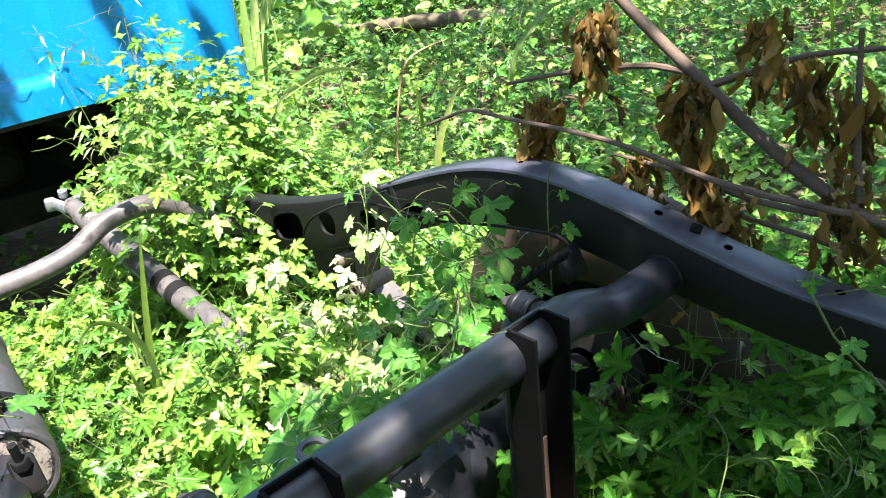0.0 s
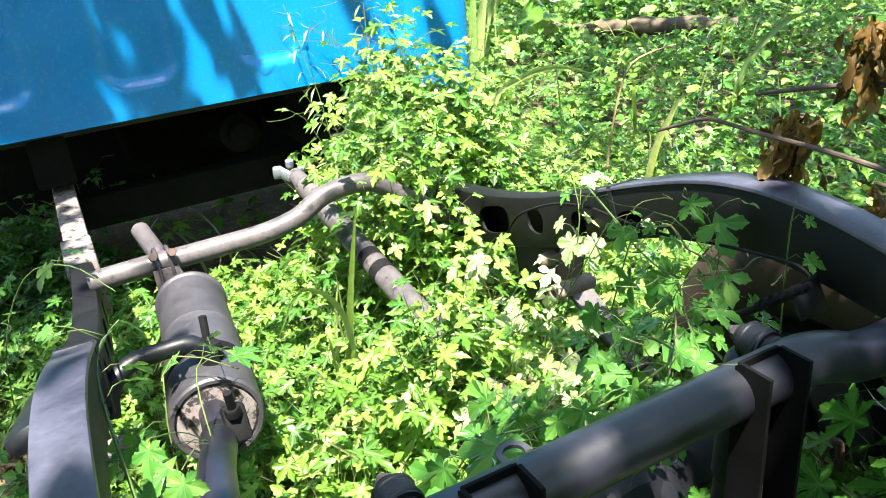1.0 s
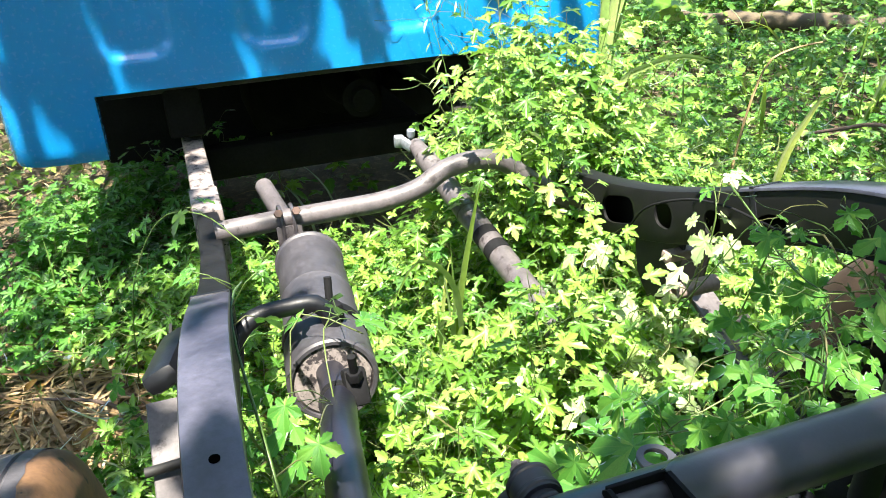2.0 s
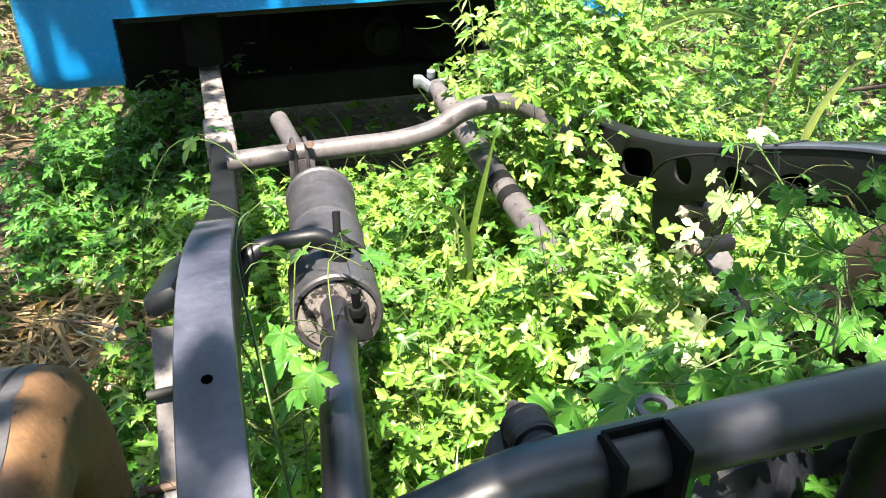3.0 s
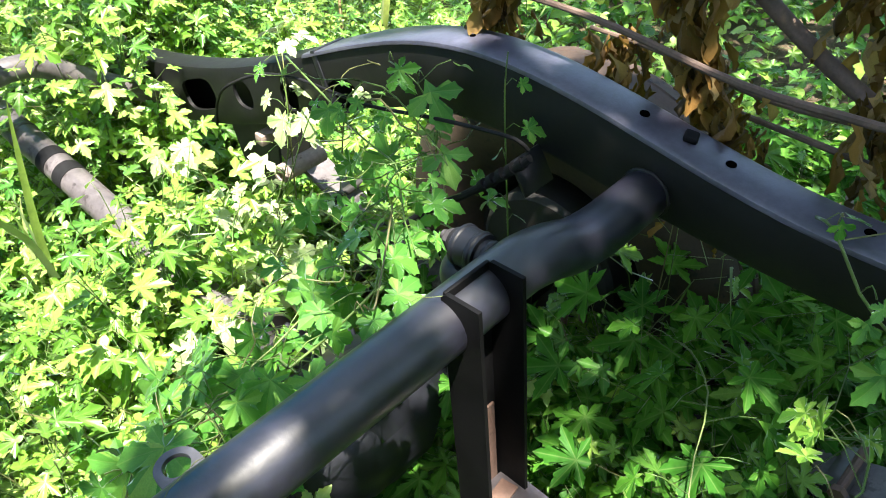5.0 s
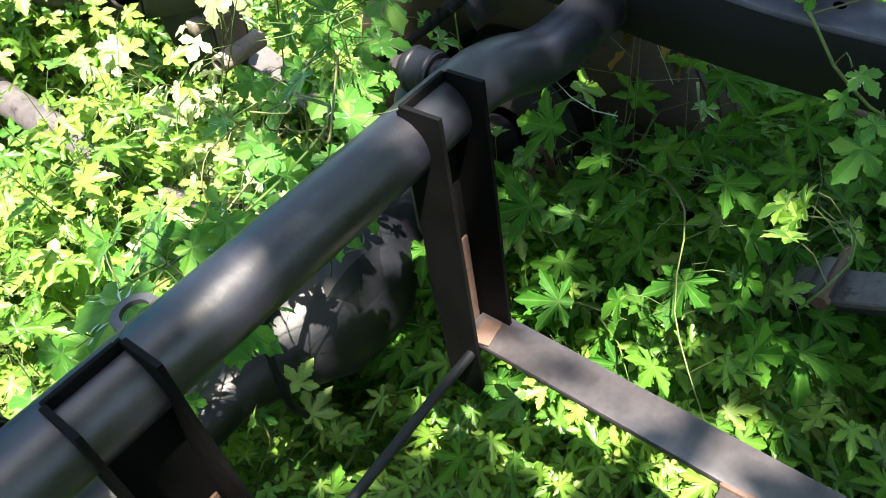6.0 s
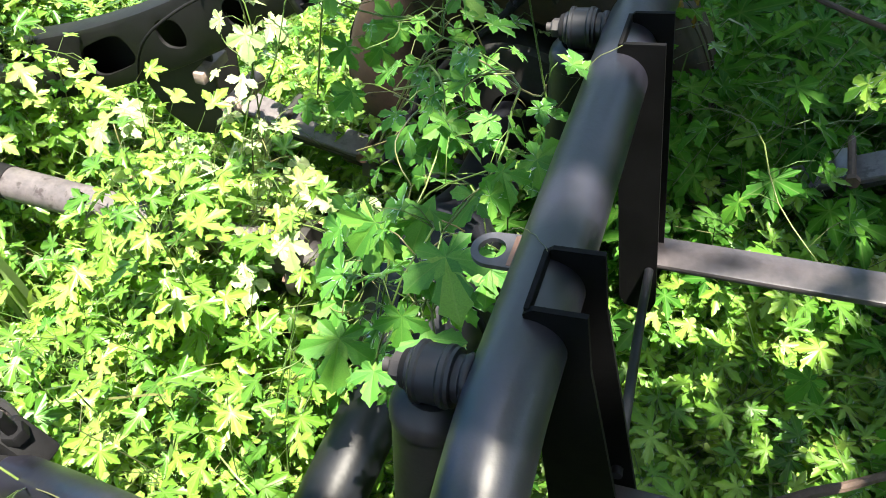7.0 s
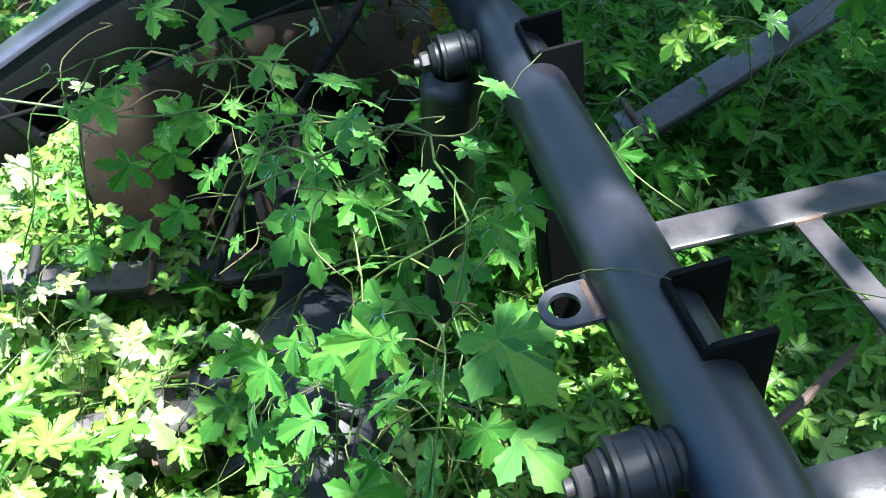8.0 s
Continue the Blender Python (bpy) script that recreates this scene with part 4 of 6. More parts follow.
part("hose_bracket", box((0.05, 0.045, 0.004), pose(0.402, 0.168, 0.69, 62, 0, 0), 0.001), M["black"], hose)
cable("brake_line", [(0.376, 0.152, 0.735), (0.37, 0.165, 0.747), (0.369, 0.22, 0.742), (0.372, 0.3, 0.728), (0.382, 0.42, 0.70), (0.391, 0.52, 0.688), (0.391, 0.6, 0.684), (0.392, 0.7, 0.66), (0.385, 0.8, 0.612), (0.392, 0.86, 0.56), (0.4, 0.9, 0.5)], 0.0024, "rubber", "thin black brake line along the inner web", "cable")
cable("axle_cable", [(0.15, 0.25, 0.47), (0.06, 0.2, 0.52), (0.02, 0.17, 0.53), (0.0, 0.14, 0.47), (0.02, 0.16, 0.4)], 0.004, "rubber", "thin black cable looped above the axle", "cable")


# ---- the blue cab ----
CAB_Y = 1.8


def make_cab():
    c = thing("truck_cab", (0, CAB_Y + 0.6, 0.55), "bright blue painted truck cab with pressed grooves in its rear wall", "truck cab")
    cx, hw = 0.012, 0.868

    def groove(x, z):
        d = 0.0
        for gx in (-0.497, -0.14, 0.217, 0.574):
            ax = abs(x - gx)
            dz = max(0.0, 0.862 - z)
            q = math.hypot(max(0.0, ax - 0.035), dz) if dz > 0 else max(0.0, ax - 0.035)
            t = min(1.0, max(0.0, (0.068 - q) / 0.032))
            d = max(d, t * t * (3 - 2 * t))
        return 0.016 * d * (1.0 if z < 1.5 else max(0.0, 1 - (z - 1.5) / 0.06))

    def skin(x, z):
        """Depth of the rear wall, with its rounded corners."""
        e = max(0.0, abs(x - cx) - (hw - 0.07)) / 0.07
        return CAB_Y + groove(x, z) + 0.07 * (1 - math.sqrt(max(0.0, 1 - min(e, 1) ** 2))) + 0.02 * max(0.0, z - 1.0)

    bm = bmesh.new()
    xs = list(np.linspace(cx - hw, cx - hw + 0.075, 9)[:-1]) + list(np.linspace(cx - hw + 0.075, cx + hw - 0.075, 190)) + list(np.linspace(cx + hw - 0.075, cx + hw, 9)[1:])
    zs = list(np.arange(0.722, 0.96, 0.0065)) + list(np.arange(0.96, 1.62, 0.033))
    grid = [[bm.verts.new((x, skin(x, z), z)) for x in xs] for z in zs]
    for i in range(len(zs) - 1):
        for j in range(len(xs) - 1):
            bm.faces.new((grid[i][j], grid[i][j + 1], grid[i + 1][j + 1], grid[i + 1][j]))
    # the folded lower lip
    lip = [bm.verts.new((x, skin(x, 0.722) + 0.05, 0.724)) for x in xs]
    for j in range(len(xs) - 1):
        bm.faces.new((grid[0][j], grid[0][j + 1], lip[j + 1], lip[j]))
    wall = part("rear_wall", bm, M["blue"], c, angle=60)
    for sx in (-1, 1):
        xo, xi = cx + sx * hw, cx + sx * (hw - 0.235)
        leg = bmesh.new()
        rows = []
        for z in np.linspace(0.55, 0.7235, 8):
            row = []
            for k in range(14):
                x = xi + (xo - xi) * k / 13
                curl = 0.0
                if z < 0.57:
                    curl = 0.012 * (1 - (z - 0.55) / 0.02)
                row.append(leg.verts.new((x, skin(x, 0.72) + curl - 0.0, z + (0.012 * (k / 13) ** 3 if z < 0.56 else 0))))
            back = [leg.verts.new((xo, CAB_Y + 0.07 + d, z)) for d in (0.05, 0.2, 0.35)]
            inner = leg.verts.new((xi, CAB_Y + 0.06, z))
            rows.append([inner] + row + back)
        for p, q in zip(rows, rows[1:]):
            for k in range(len(p) - 1):
                leg.faces.new((p[k], p[k + 1], q[k + 1], q[k]))
        leg.faces.new(rows[0])
        part("corner_skirt", leg, M["blue"], c, angle=50)
        flank = bmesh.new()
        cols = []
        for y in np.linspace(CAB_Y + 0.07, CAB_Y + 1.35, 14):
            cols.append([flank.verts.new((xo - sx * 0.03 * max(0.0, z - 1.1), y + 0.02 * max(0.0, z - 1.0), z)) for z in np.linspace(0.724, 1.6, 10)])
        for p, q in zip(cols, cols[1:]):
            for k in range(9):
                flank.faces.new((p[k], p[k + 1], q[k + 1], q[k]))
        part("side_wall", flank, M["blue"], c, angle=60)
    part("roof", box((2 * hw - 0.03, 1.32, 0.05), pose(cx, CAB_Y + 0.72, 1.615), 0.022, None, 4), M["blue"], c)
    part("front_wall", box((2 * hw - 0.02, 0.03, 1.0), pose(cx, CAB_Y + 1.36, 1.1), 0.01), M["blue"], c)
    part("floor_pan", box((2 * hw - 0.04, 1.3, 0.02), pose(cx, CAB_Y + 0.7, 0.742), 0.004), M["void"], c, "underside painted dark for the shade beneath it")
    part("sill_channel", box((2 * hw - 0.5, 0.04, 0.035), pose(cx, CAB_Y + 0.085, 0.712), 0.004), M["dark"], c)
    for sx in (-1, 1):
        part("cab_mount", box((0.1, 0.12, 0.14), pose(sx * 0.41, CAB_Y + 0.12, 0.635), 0.012), M["void"], c, "cab mount painted dark for shade")
    return c


make_cab()


def make_gearbox():
    g = thing("gearbox", (0.12, 2.35, 0.4), "gearbox and crossmember under the cab, painted dark for shade", "gearbox")
    # these parts carry the painted shade in their base colour
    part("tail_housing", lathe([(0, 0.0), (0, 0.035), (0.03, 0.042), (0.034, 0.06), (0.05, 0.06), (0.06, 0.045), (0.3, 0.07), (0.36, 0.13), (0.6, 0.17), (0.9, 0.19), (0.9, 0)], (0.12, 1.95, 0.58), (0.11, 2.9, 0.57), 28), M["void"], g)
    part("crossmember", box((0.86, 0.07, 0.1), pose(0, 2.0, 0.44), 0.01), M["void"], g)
    # sump and firewall are unseen, added to block light from ahead
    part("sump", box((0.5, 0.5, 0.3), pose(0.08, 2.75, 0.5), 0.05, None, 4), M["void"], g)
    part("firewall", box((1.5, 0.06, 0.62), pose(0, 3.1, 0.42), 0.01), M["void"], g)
    return g


make_gearbox()


# ---- weeds and vines ----
RNG = np.random.default_rng(7)


def bump_at(x, y, cx, cy, rx, ry):
    return np.exp(-(((x - cx) / rx) ** 2 + ((y - cy) / ry) ** 2))


def wave(x, y, k, s):
    return np.sin(x * k + s) * np.cos(y * k * 0.83 + 1.7 * s) + 0.5 * np.sin(x * k * 2.3 + 2.1 * s + y * k * 1.4)


def canopy(x, y):
    """Height of the top of the weeds over the plan."""
    h = 0.17 + 0.035 * wave(x, y, 6.0, 0.4) + 0.03 * wave(x, y, 15.0, 1.3)
    h += 0.12 * bump_at(x, y, 0.33, 0.95, 0.10, 0.2)
    h += 0.44 * bump_at(x, y, 0.31, 1.17, 0.08, 0.11)
    h += 0.05 * bump_at(x, y, 0.05, 1.25, 0.18, 0.3)
    h += 0.56 * bump_at(x, y, 0.48, 1.50, 0.22, 0.26)
    h += 0.20 * bump_at(x, y, 0.9, 1.7, 0.5, 0.6)
    h += 0.33 * bump_at(x, y, 0.15, 0.68, 0.17, 0.2)
    h += 0.28 * bump_at(x, y, 0.52, -0.02, 0.13, 0.3)
    h += 0.16 * bump_at(x, y, 0.85, -0.1, 0.3, 0.4) + 0.14 * bump_at(x, y, 0.5, 0.08, 0.07, 0.12)
    h += 0.22 * bump_at(x, y, 0.72, 0.8, 0.16, 0.3)
    h += 0.17 * bump_at(x, y, -0.1, 0.42, 0.13, 0.3) + 0.2 * bump_at(x, y, -0.135, 0.82, 0.06, 0.32) + 0.26 * bump_at(x, y, -0.365, 0.45, 0.05, 0.4)
    h += 0.2 * bump_at(x, y, -0.56, 0.4, 0.07, 0.4)
    h -= 0.2 * bump_at(x, y, 0.2, 0.37, 0.16, 0.11) + 0.16 * bump_at(x, y, 0.45, 0.55, 0.16, 0.16) + 0.12 * bump_at(x, y, 0.45, 0.7, 0.12, 0.15) + 0.2 * bump_at(x, y, 0.24, 0.5, 0.13, 0.09)
    h -= 0.3 * bump_at(x, y, 0.5, -0.26, 0.1, 0.1)
    far = np.clip((np.hypot(x - 0.2, y - 0.5) - 1.6) / 3.0, 0, 1)
    h += far * (0.17 + 0.15 * wave(x, y, 2.1, 0.9))
    h *= 1 - 0.65 * bump_at(x, y, 3.1, 3.5, 0.5, 0.5)
    h -= 0.08 * bump_at(x, y, -0.85, 1.3, 0.35, 0.5)
    h *= 1 - 0.75 * bump_at(x, y, -0.86, 1.42, 0.16, 0.2)
    return np.maximum(h, 0.03)


def growth(x, y):
    """How thickly the weeds grow, 0 to 1."""
    g = np.ones_like(x)
    g -= 1.6 * bump_at(x, y, -0.82, 1.45, 0.24, 0.25) + 1.1 * bump_at(x, y, -1.05, 2.15, 0.2, 0.5) + 0.7 * bump_at(x, y, -0.02, 0.0, 0.1, 0.14)
    g -= 0.75 * bump_at(x, y, -0.32, 1.25, 0.14, 0.22)
    g -= 0.9 * bump_at(x, y, -1.5, 3.6, 0.6, 1.5)
    g -= 0.35 * bump_at(x, y, -0.8, 0.9, 0.3, 0.3)
    g = np.where((y > 1.85) & (np.abs(x) < 0.9) & (y < 3.2), 0.06, g)
    return np.clip(g, 0, 1)


def blocked(p):
    """True where a blade would stand inside the larger steel parts."""
    x, y, z = p[:, 0], p[:, 1], p[:, 2]
    wheel_in = (np.abs(np.abs(x) - 0.70) < 0.1) & (np.hypot(y - AX_Y, z - AX_Z) < 0.34)
    silencer = (np.hypot(x + 0.25, z - 0.52) < 0.085) & (y > 0.55) & (y < 1.1)
    over = (np.abs(np.abs(x) - 0.445) < 0.05) & (y < 1.25) & (z > 0.42)
    legs = (y > 1.72) & (y < 1.86) & (z > 0.5) & (np.abs(x) < 0.9)
    axle = (np.hypot(y - AX_Y, z - AX_Z) < 0.06) & (np.abs(x) < 0.6)
    rear = (np.hypot(y - 0.04, z - 0.74) < 0.05) & (np.abs(x) < 0.5)
    return wheel_in | silencer | over | legs | axle | rear


def weeds(name, mat, n, area, size, template, label, top=1.0, low=0.45, tilt=0.75, mask=None, free=False):
    """Leaf blades through the upper layer of the weeds over an area."""
    x = RNG.uniform(area[0], area[1], n)
    y = RNG.uniform(area[2], area[3], n)
    keep = (RNG.uniform(size=n) < growth(x, y)) | free
    if mask is not None:
        keep &= mask(x, y)
    x, y = x[keep], y[keep]
    n = len(x)
    gz = 0.02 * np.maximum(0, np.hypot(x, y) - 3)
    z = gz + canopy(x, y) * top * (low + (1 - low) * RNG.uniform(size=n) ** 0.6) + RNG.normal(0, 0.012, n)
    p = np.stack([x, y, np.maximum(z, 0.012)], 1)
    p = p[~blocked(p)]
    n = len(p)
    nr = RNG.normal(0, tilt, (n, 3))
    nr[:, 2] = np.abs(nr[:, 2]) * 0.4 + 1.0
    nr[:, 0] -= 0.15
    nr[:, 1] -= 0.25
    s = size * RNG.uniform(0.55, 1.35, n)
    return scatter(name, M[mat], p, nr, s, template, None, label, "weeds", "stuff")


def out_of_shade(x, y):
    return ~(((x > 0.4) & (y < 0.12)) | ((y < -0.36) & (x > -0.1)))


def out_of_near(x, y):
    return ~((x > -1.1) & (x < 1.7) & (y > -0.7) & (y < 2.1))


def ribbons(a, b, width):
    """Thin three-cornered stalks from the points a to the points b."""
    d = b - a
    d /= np.linalg.norm(d, axis=1)[:, None] + 1e-9
    u = np.cross(d, np.array((0.31, 0.53, 0.79)))
    u /= np.linalg.norm(u, axis=1)[:, None] + 1e-9
    w = np.cross(d, u)
    rings = []
    for end, share in ((a, 1.0), (b, 0.7)):
        for ang in (0.0, 2.094, 4.189):
            rings.append(end + (u * math.cos(ang) + w * math.sin(ang)) * width[:, None] * share)
    v = np.stack(rings, 1).reshape(-1, 3)
    one = np.array([(0, 1, 3), (1, 4, 3), (1, 2, 4), (2, 5, 4), (2, 0, 5), (0, 3, 5)])
    f = (one[None] + (np.arange(len(a)) * 6)[:, None, None]).reshape(-1, 3)
    return v, f


def sprigs(mat, n, area, size, templates, label, leaves=7, top=1.0, mask=None, free=False, start=0.4, name="ground_weeds", reach=1.0, lit=True):
    """Weeds as separate shoots: an upright bent stem, and leaves on stalks turned round it."""
    x, y = RNG.uniform(area[0], area[1], n), RNG.uniform(area[2], area[3], n)
    keep = (RNG.uniform(size=n) < growth(x, y)) | free
    keep &= RNG.uniform(size=n) < 0.72 + 0.4 * wave(x, y, 19.0, 0.7)
    if mask is not None:
        keep &= mask(x, y)
    x, y = x[keep], y[keep]
    n = len(x)
    g = np.array([lie(a, b) for a, b in zip(x, y)])
    h = canopy(x, y) * top * RNG.uniform(0.72, 1.14, n)
    start = np.maximum(start, 1 - 0.24 / h)
    lean = RNG.normal(0, 0.22, (n, 2)) * np.minimum(h, 0.35)[:, None] + np.array((-0.02, -0.04))
    spin = RNG.uniform(0, 6.28, n)

    def on_stem(t):
        return np.stack([x + lean[:, 0] * t * t, y + lean[:, 1] * t * t, g + h * t], 1)

    ends, tips, normals, turns, sizes = [], [], [], [], []
    for k in range(leaves):
        t = np.clip(start + (1 - start) * (k + RNG.uniform(-0.3, 0.3, n)) / (leaves - 1), 0.1, 1.0)
        p = on_stem(t)
        a = spin + 2.4 * k + RNG.normal(0, 0.35, n)
        rise = RNG.uniform(-0.1, 0.6, n) + 0.4 * (t > 0.9)
        out = np.stack([np.cos(a), np.sin(a), rise], 1)
        s = size * (0.5 + 0.62 * np.sin(np.pi * np.clip(1.08 - t, 0, 1) ** 0.7)) * RNG.uniform(0.75, 1.2, n)
        q = p + out * (s * reach * RNG.uniform(0.35, 1.05, n))[:, None]
        nr = RNG.normal(0, 0.33, (n, 3)) + out * RNG.uniform(0.0, 0.75, n)[:, None]
        nr[:, 2] = 1.0
        nr[:, :2] += np.array((-0.1, -0.18)) * lit
        ends.append(p)
        tips.append(q)
        normals.append(nr)
        turns.append(out + np.array((0, 0, -0.4)))
        sizes.append(s)
    ends, tips, normals, turns = (np.concatenate(c) for c in (ends, tips, normals, turns))
    sizes = np.concatenate(sizes)
    ok = ~blocked(tips) & (tips[:, 2] > 0.012) & ~blocked(tips + 0.5 * sizes[:, None] * np.stack([turns[:, 0], turns[:, 1], 0 * sizes], 1))
    ends, tips, normals, turns, sizes = ends[ok], tips[ok], normals[ok], turns[ok], sizes[ok]
    pick = RNG.integers(0, len(templates), len(tips))
    vs, fs, ribs, base = [], [], [], 0
    for i, tpl in enumerate(templates):
        m = pick == i
        v, f = placed(tpl, tips[m], normals[m], sizes[m], turns[m])
        vs.append(v)
        fs.append(f + base)
        ribs.append(np.tile(tpl[2], int(m.sum())))
        base += len(v)
    tagged(tri_mesh(name, np.concatenate(vs), np.concatenate(fs), np.concatenate(ribs), M[mat], None, label), "", "weeds", "", "stuff")
    # stalks and stems
    a, b, w = [ends], [tips], [np.full(len(tips), 0.0006)]
    levels = [on_stem(t) for t in (0.25, 0.5, 0.75, 1.0)]
    for p, q in zip(levels, levels[1:]):
        free_of = ~blocked(p) & ~blocked(q)
        a.append(p[free_of])
        b.append(q[free_of])
        w.append(np.full(int(free_of.sum()), 0.001))
    v, f = ribbons(np.concatenate(a), np.concatenate(b), np.concatenate(w))
    tagged(tri_mesh("weed_stems", v, f, np.zeros(len(v)), M["stem"], None, "thin green weed stems and leaf stalks"), "", "weeds", "", "stuff")


# a dark fine layer low down, then shoots over it
weeds("ground_weeds", "leaf", 9000, (-1.1, 1.7, -0.7, 2.1), 0.026, POINT, "fine low green weeds close to the soil", top=0.72, low=0.35, tilt=0.9)
sprigs("leaf", 2700, (-1.1, 1.7, -0.72, 2.1), 0.06, [PALM, THREE, PALM], "dense green weeds with deeply lobed leaves", mask=out_of_shade)
sprigs("leaf", 2300, (-0.5, 1.1, 0.25, 1.9), 0.045, [THREE, PALM, THREE], "fine light green three-lobed weeds", leaves=8, top=1.05)
sprigs("leaf", 1050, (0.27, 0.95, 1.12, 1.78), 0.05, [THREE, PALM, THREE], "tall pale green weeds heaped before the cab", leaves=9, top=1.02, free=True)
sprigs("leaf", 170, (0.04, 0.32, 0.58, 0.86), 0.05, [PALM, THREE], "green weeds closing over the drive shaft", leaves=7, top=1.12, free=True)
sprigs("vine", 520, (-0.55, 0.9, 0.1, 1.9), 0.05, [PALM, DIGIT], "darker green lobed weeds among the light ones", leaves=6, top=0.95, mask=out_of_shade)
# shaded spots get the shade-darkened green, the sunny gap the lighter leaf green
sprigs("deep", 1350, (0.2, 1.6, -0.95, 0.5), 0.08, [DIGIT, PALM, DIGIT], "palmate weeds, their green darkened for shade", name="shade_weeds", leaves=6, reach=1.2, mask=lambda x, y: (x > 0.36) | (y < -0.3) | (y > 0.12))
sprigs("leaf", 520, (0.1, 0.42, -0.4, 0.16), 0.056, [DIGIT, PALM, DIGIT], "palmate weeds in the sunlit green below the carrier frame", leaves=7, reach=1.1)
sprigs("deep", 420, (-0.3, 0.42, -0.95, -0.2), 0.06, [DIGIT, PALM], "palmate weeds in the shade-darkened green below the carrier frame", name="shade_weeds", leaves=6, mask=lambda x, y: (x < 0.1) | (y < -0.36))
sprigs("deep", 800, (-1.6, -0.45, -0.2, 2.0), 0.045, [PALM, THREE], "low weeds in the shade-darkened green beside the chassis", name="shade_weeds", top=0.9)
sprigs("leaf", 7500, (-2.6, 6.0, -1.2, 8.0), 0.066, [THREE, PALM, POINT], "wide spread of tall green weeds", name="far_weeds", leaves=6, mask=out_of_near, start=0.5)
sprigs("vine", 2200, (0.4, 6.0, -1.2, 8.0), 0.075, [THREE, PALM], "darker tall weeds behind the chassis", name="far_weeds", leaves=6, mask=out_of_near, start=0.5)
weeds("far_weeds", "leaf", 12000, (-2.6, 6.0, -1.2, 8.0), 0.04, POINT, "fine undergrowth between the taller weeds", low=0.3, top=0.75, mask=out_of_near)
weeds("far_weeds", "leaf", 9000, (-3.0, 9.0, 4.0, 14.0), 0.16, SMALL, "distant green undergrowth", low=0.5)
weeds("far_weeds", "vine", 24000, (-11.0, 11.0, -11.0, 14.0), 0.17, SMALL, "wide green undergrowth round the wreck", low=0.4, mask=lambda x, y: (np.hypot(x, y - 1.5) < 10 + wave(x, y, 1.5, 0.3)) & ((y < -1.1) | (x < -2.4) | (x > 5.8) | (y > 8)))
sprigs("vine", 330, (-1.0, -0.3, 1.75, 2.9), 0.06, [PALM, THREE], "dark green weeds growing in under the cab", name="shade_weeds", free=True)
sprigs("deep", 130, (-0.35, 0.4, 1.45, 1.95), 0.05, [PALM, THREE], "weeds in the shade-darkened green before the cab", name="shade_weeds", free=True, top=0.7)


def litter():
    """Dry stalks, straw and fallen leaves."""
    n = 5200
    x = np.concatenate([RNG.normal(-0.84, 0.2, n // 4), RNG.normal(-1.6, 0.7, n // 2), RNG.normal(-0.3, 0.16, n // 8), RNG.uniform(-1.3, 1.4, n // 8)])
    y = np.concatenate([RNG.normal(1.4, 0.26, n // 4), RNG.normal(3.6, 1.2, n // 2), RNG.normal(1.25, 0.22, n // 8), RNG.uniform(-0.6, 1.9, n // 8)])
    z = np.array([lie(a, b) for a, b in zip(x, y)]) + np.abs(RNG.normal(0.012, 0.014, len(x))) + 0.12 * bump_at(x, y, -1.7, 3.8, 0.5, 1.0)
    p = np.stack([x, y, z], 1)
    nr = RNG.normal(0, 0.25, (len(x), 3))
    nr[:, 2] = 1
    scatter("straw_litter", M["straw"], p, nr, RNG.uniform(0.07, 0.26, len(x)), BLADE, None, "dry straw and stalks strewn on the soil", "straw", "stuff")
    n = 420
    x, y = RNG.uniform(-1.3, 1.5, n), RNG.uniform(-0.6, 1.9, n)
    p = np.stack([x, y, np.array([lie(a, b) for a, b in zip(x, y)]) + 0.02 + RNG.uniform(0, 0.03, n)], 1)
    nr = RNG.normal(0, 0.5, (n, 3))
    nr[:, 2] = 1
    scatter("fallen_leaves", M["dead"], p, nr, RNG.uniform(0.03, 0.06, n), OVAL, None, "brown fallen leaves on the soil", "dead leaves", "stuff")


litter()


def grass(name, n, cx, cy, rx, ry, length, width, lean, label, base=0.0):
    """A tuft of long arching blades in one mesh."""
    x, y = RNG.normal(cx, rx, n), RNG.normal(cy, ry, n)
    bm = bmesh.new()
    for a, b in zip(x, y):
        L = length * RNG.uniform(0.6, 1.15)
        d = Vector((RNG.normal(lean[0], 0.4), RNG.normal(lean[1], 0.4), 0))
        side = Vector((-d.y, d.x, 0)).normalized() if d.length > 0.01 else Vector((1, 0, 0))
        prev = None
        w = width * RNG.uniform(0.6, 1.3)
        for k in range(8):
            t = k / 7
            p = Vector((a, b, base)) + Vector((0, 0, 1)) * L * (t - 0.42 * t * t * min(1.3, d.length + 0.4)) + d * L * 0.62 * t * t
            ww = w * (0.5 + 1.2 * t * (1 - t)) * (1 - t ** 4)
            row = [bm.verts.new(p - side * ww), bm.verts.new(p + Vector((0, 0, -0.25 * ww))), bm.verts.new(p + side * ww)]
            if prev:
                for q in range(2):
                    bm.faces.new((prev[q], prev[q + 1], row[q + 1], row[q]))
            prev = row
    g = part(name, bm, M["grass"], None, label, 180)
    return tagged(g, "", "grass", "", "stuff")


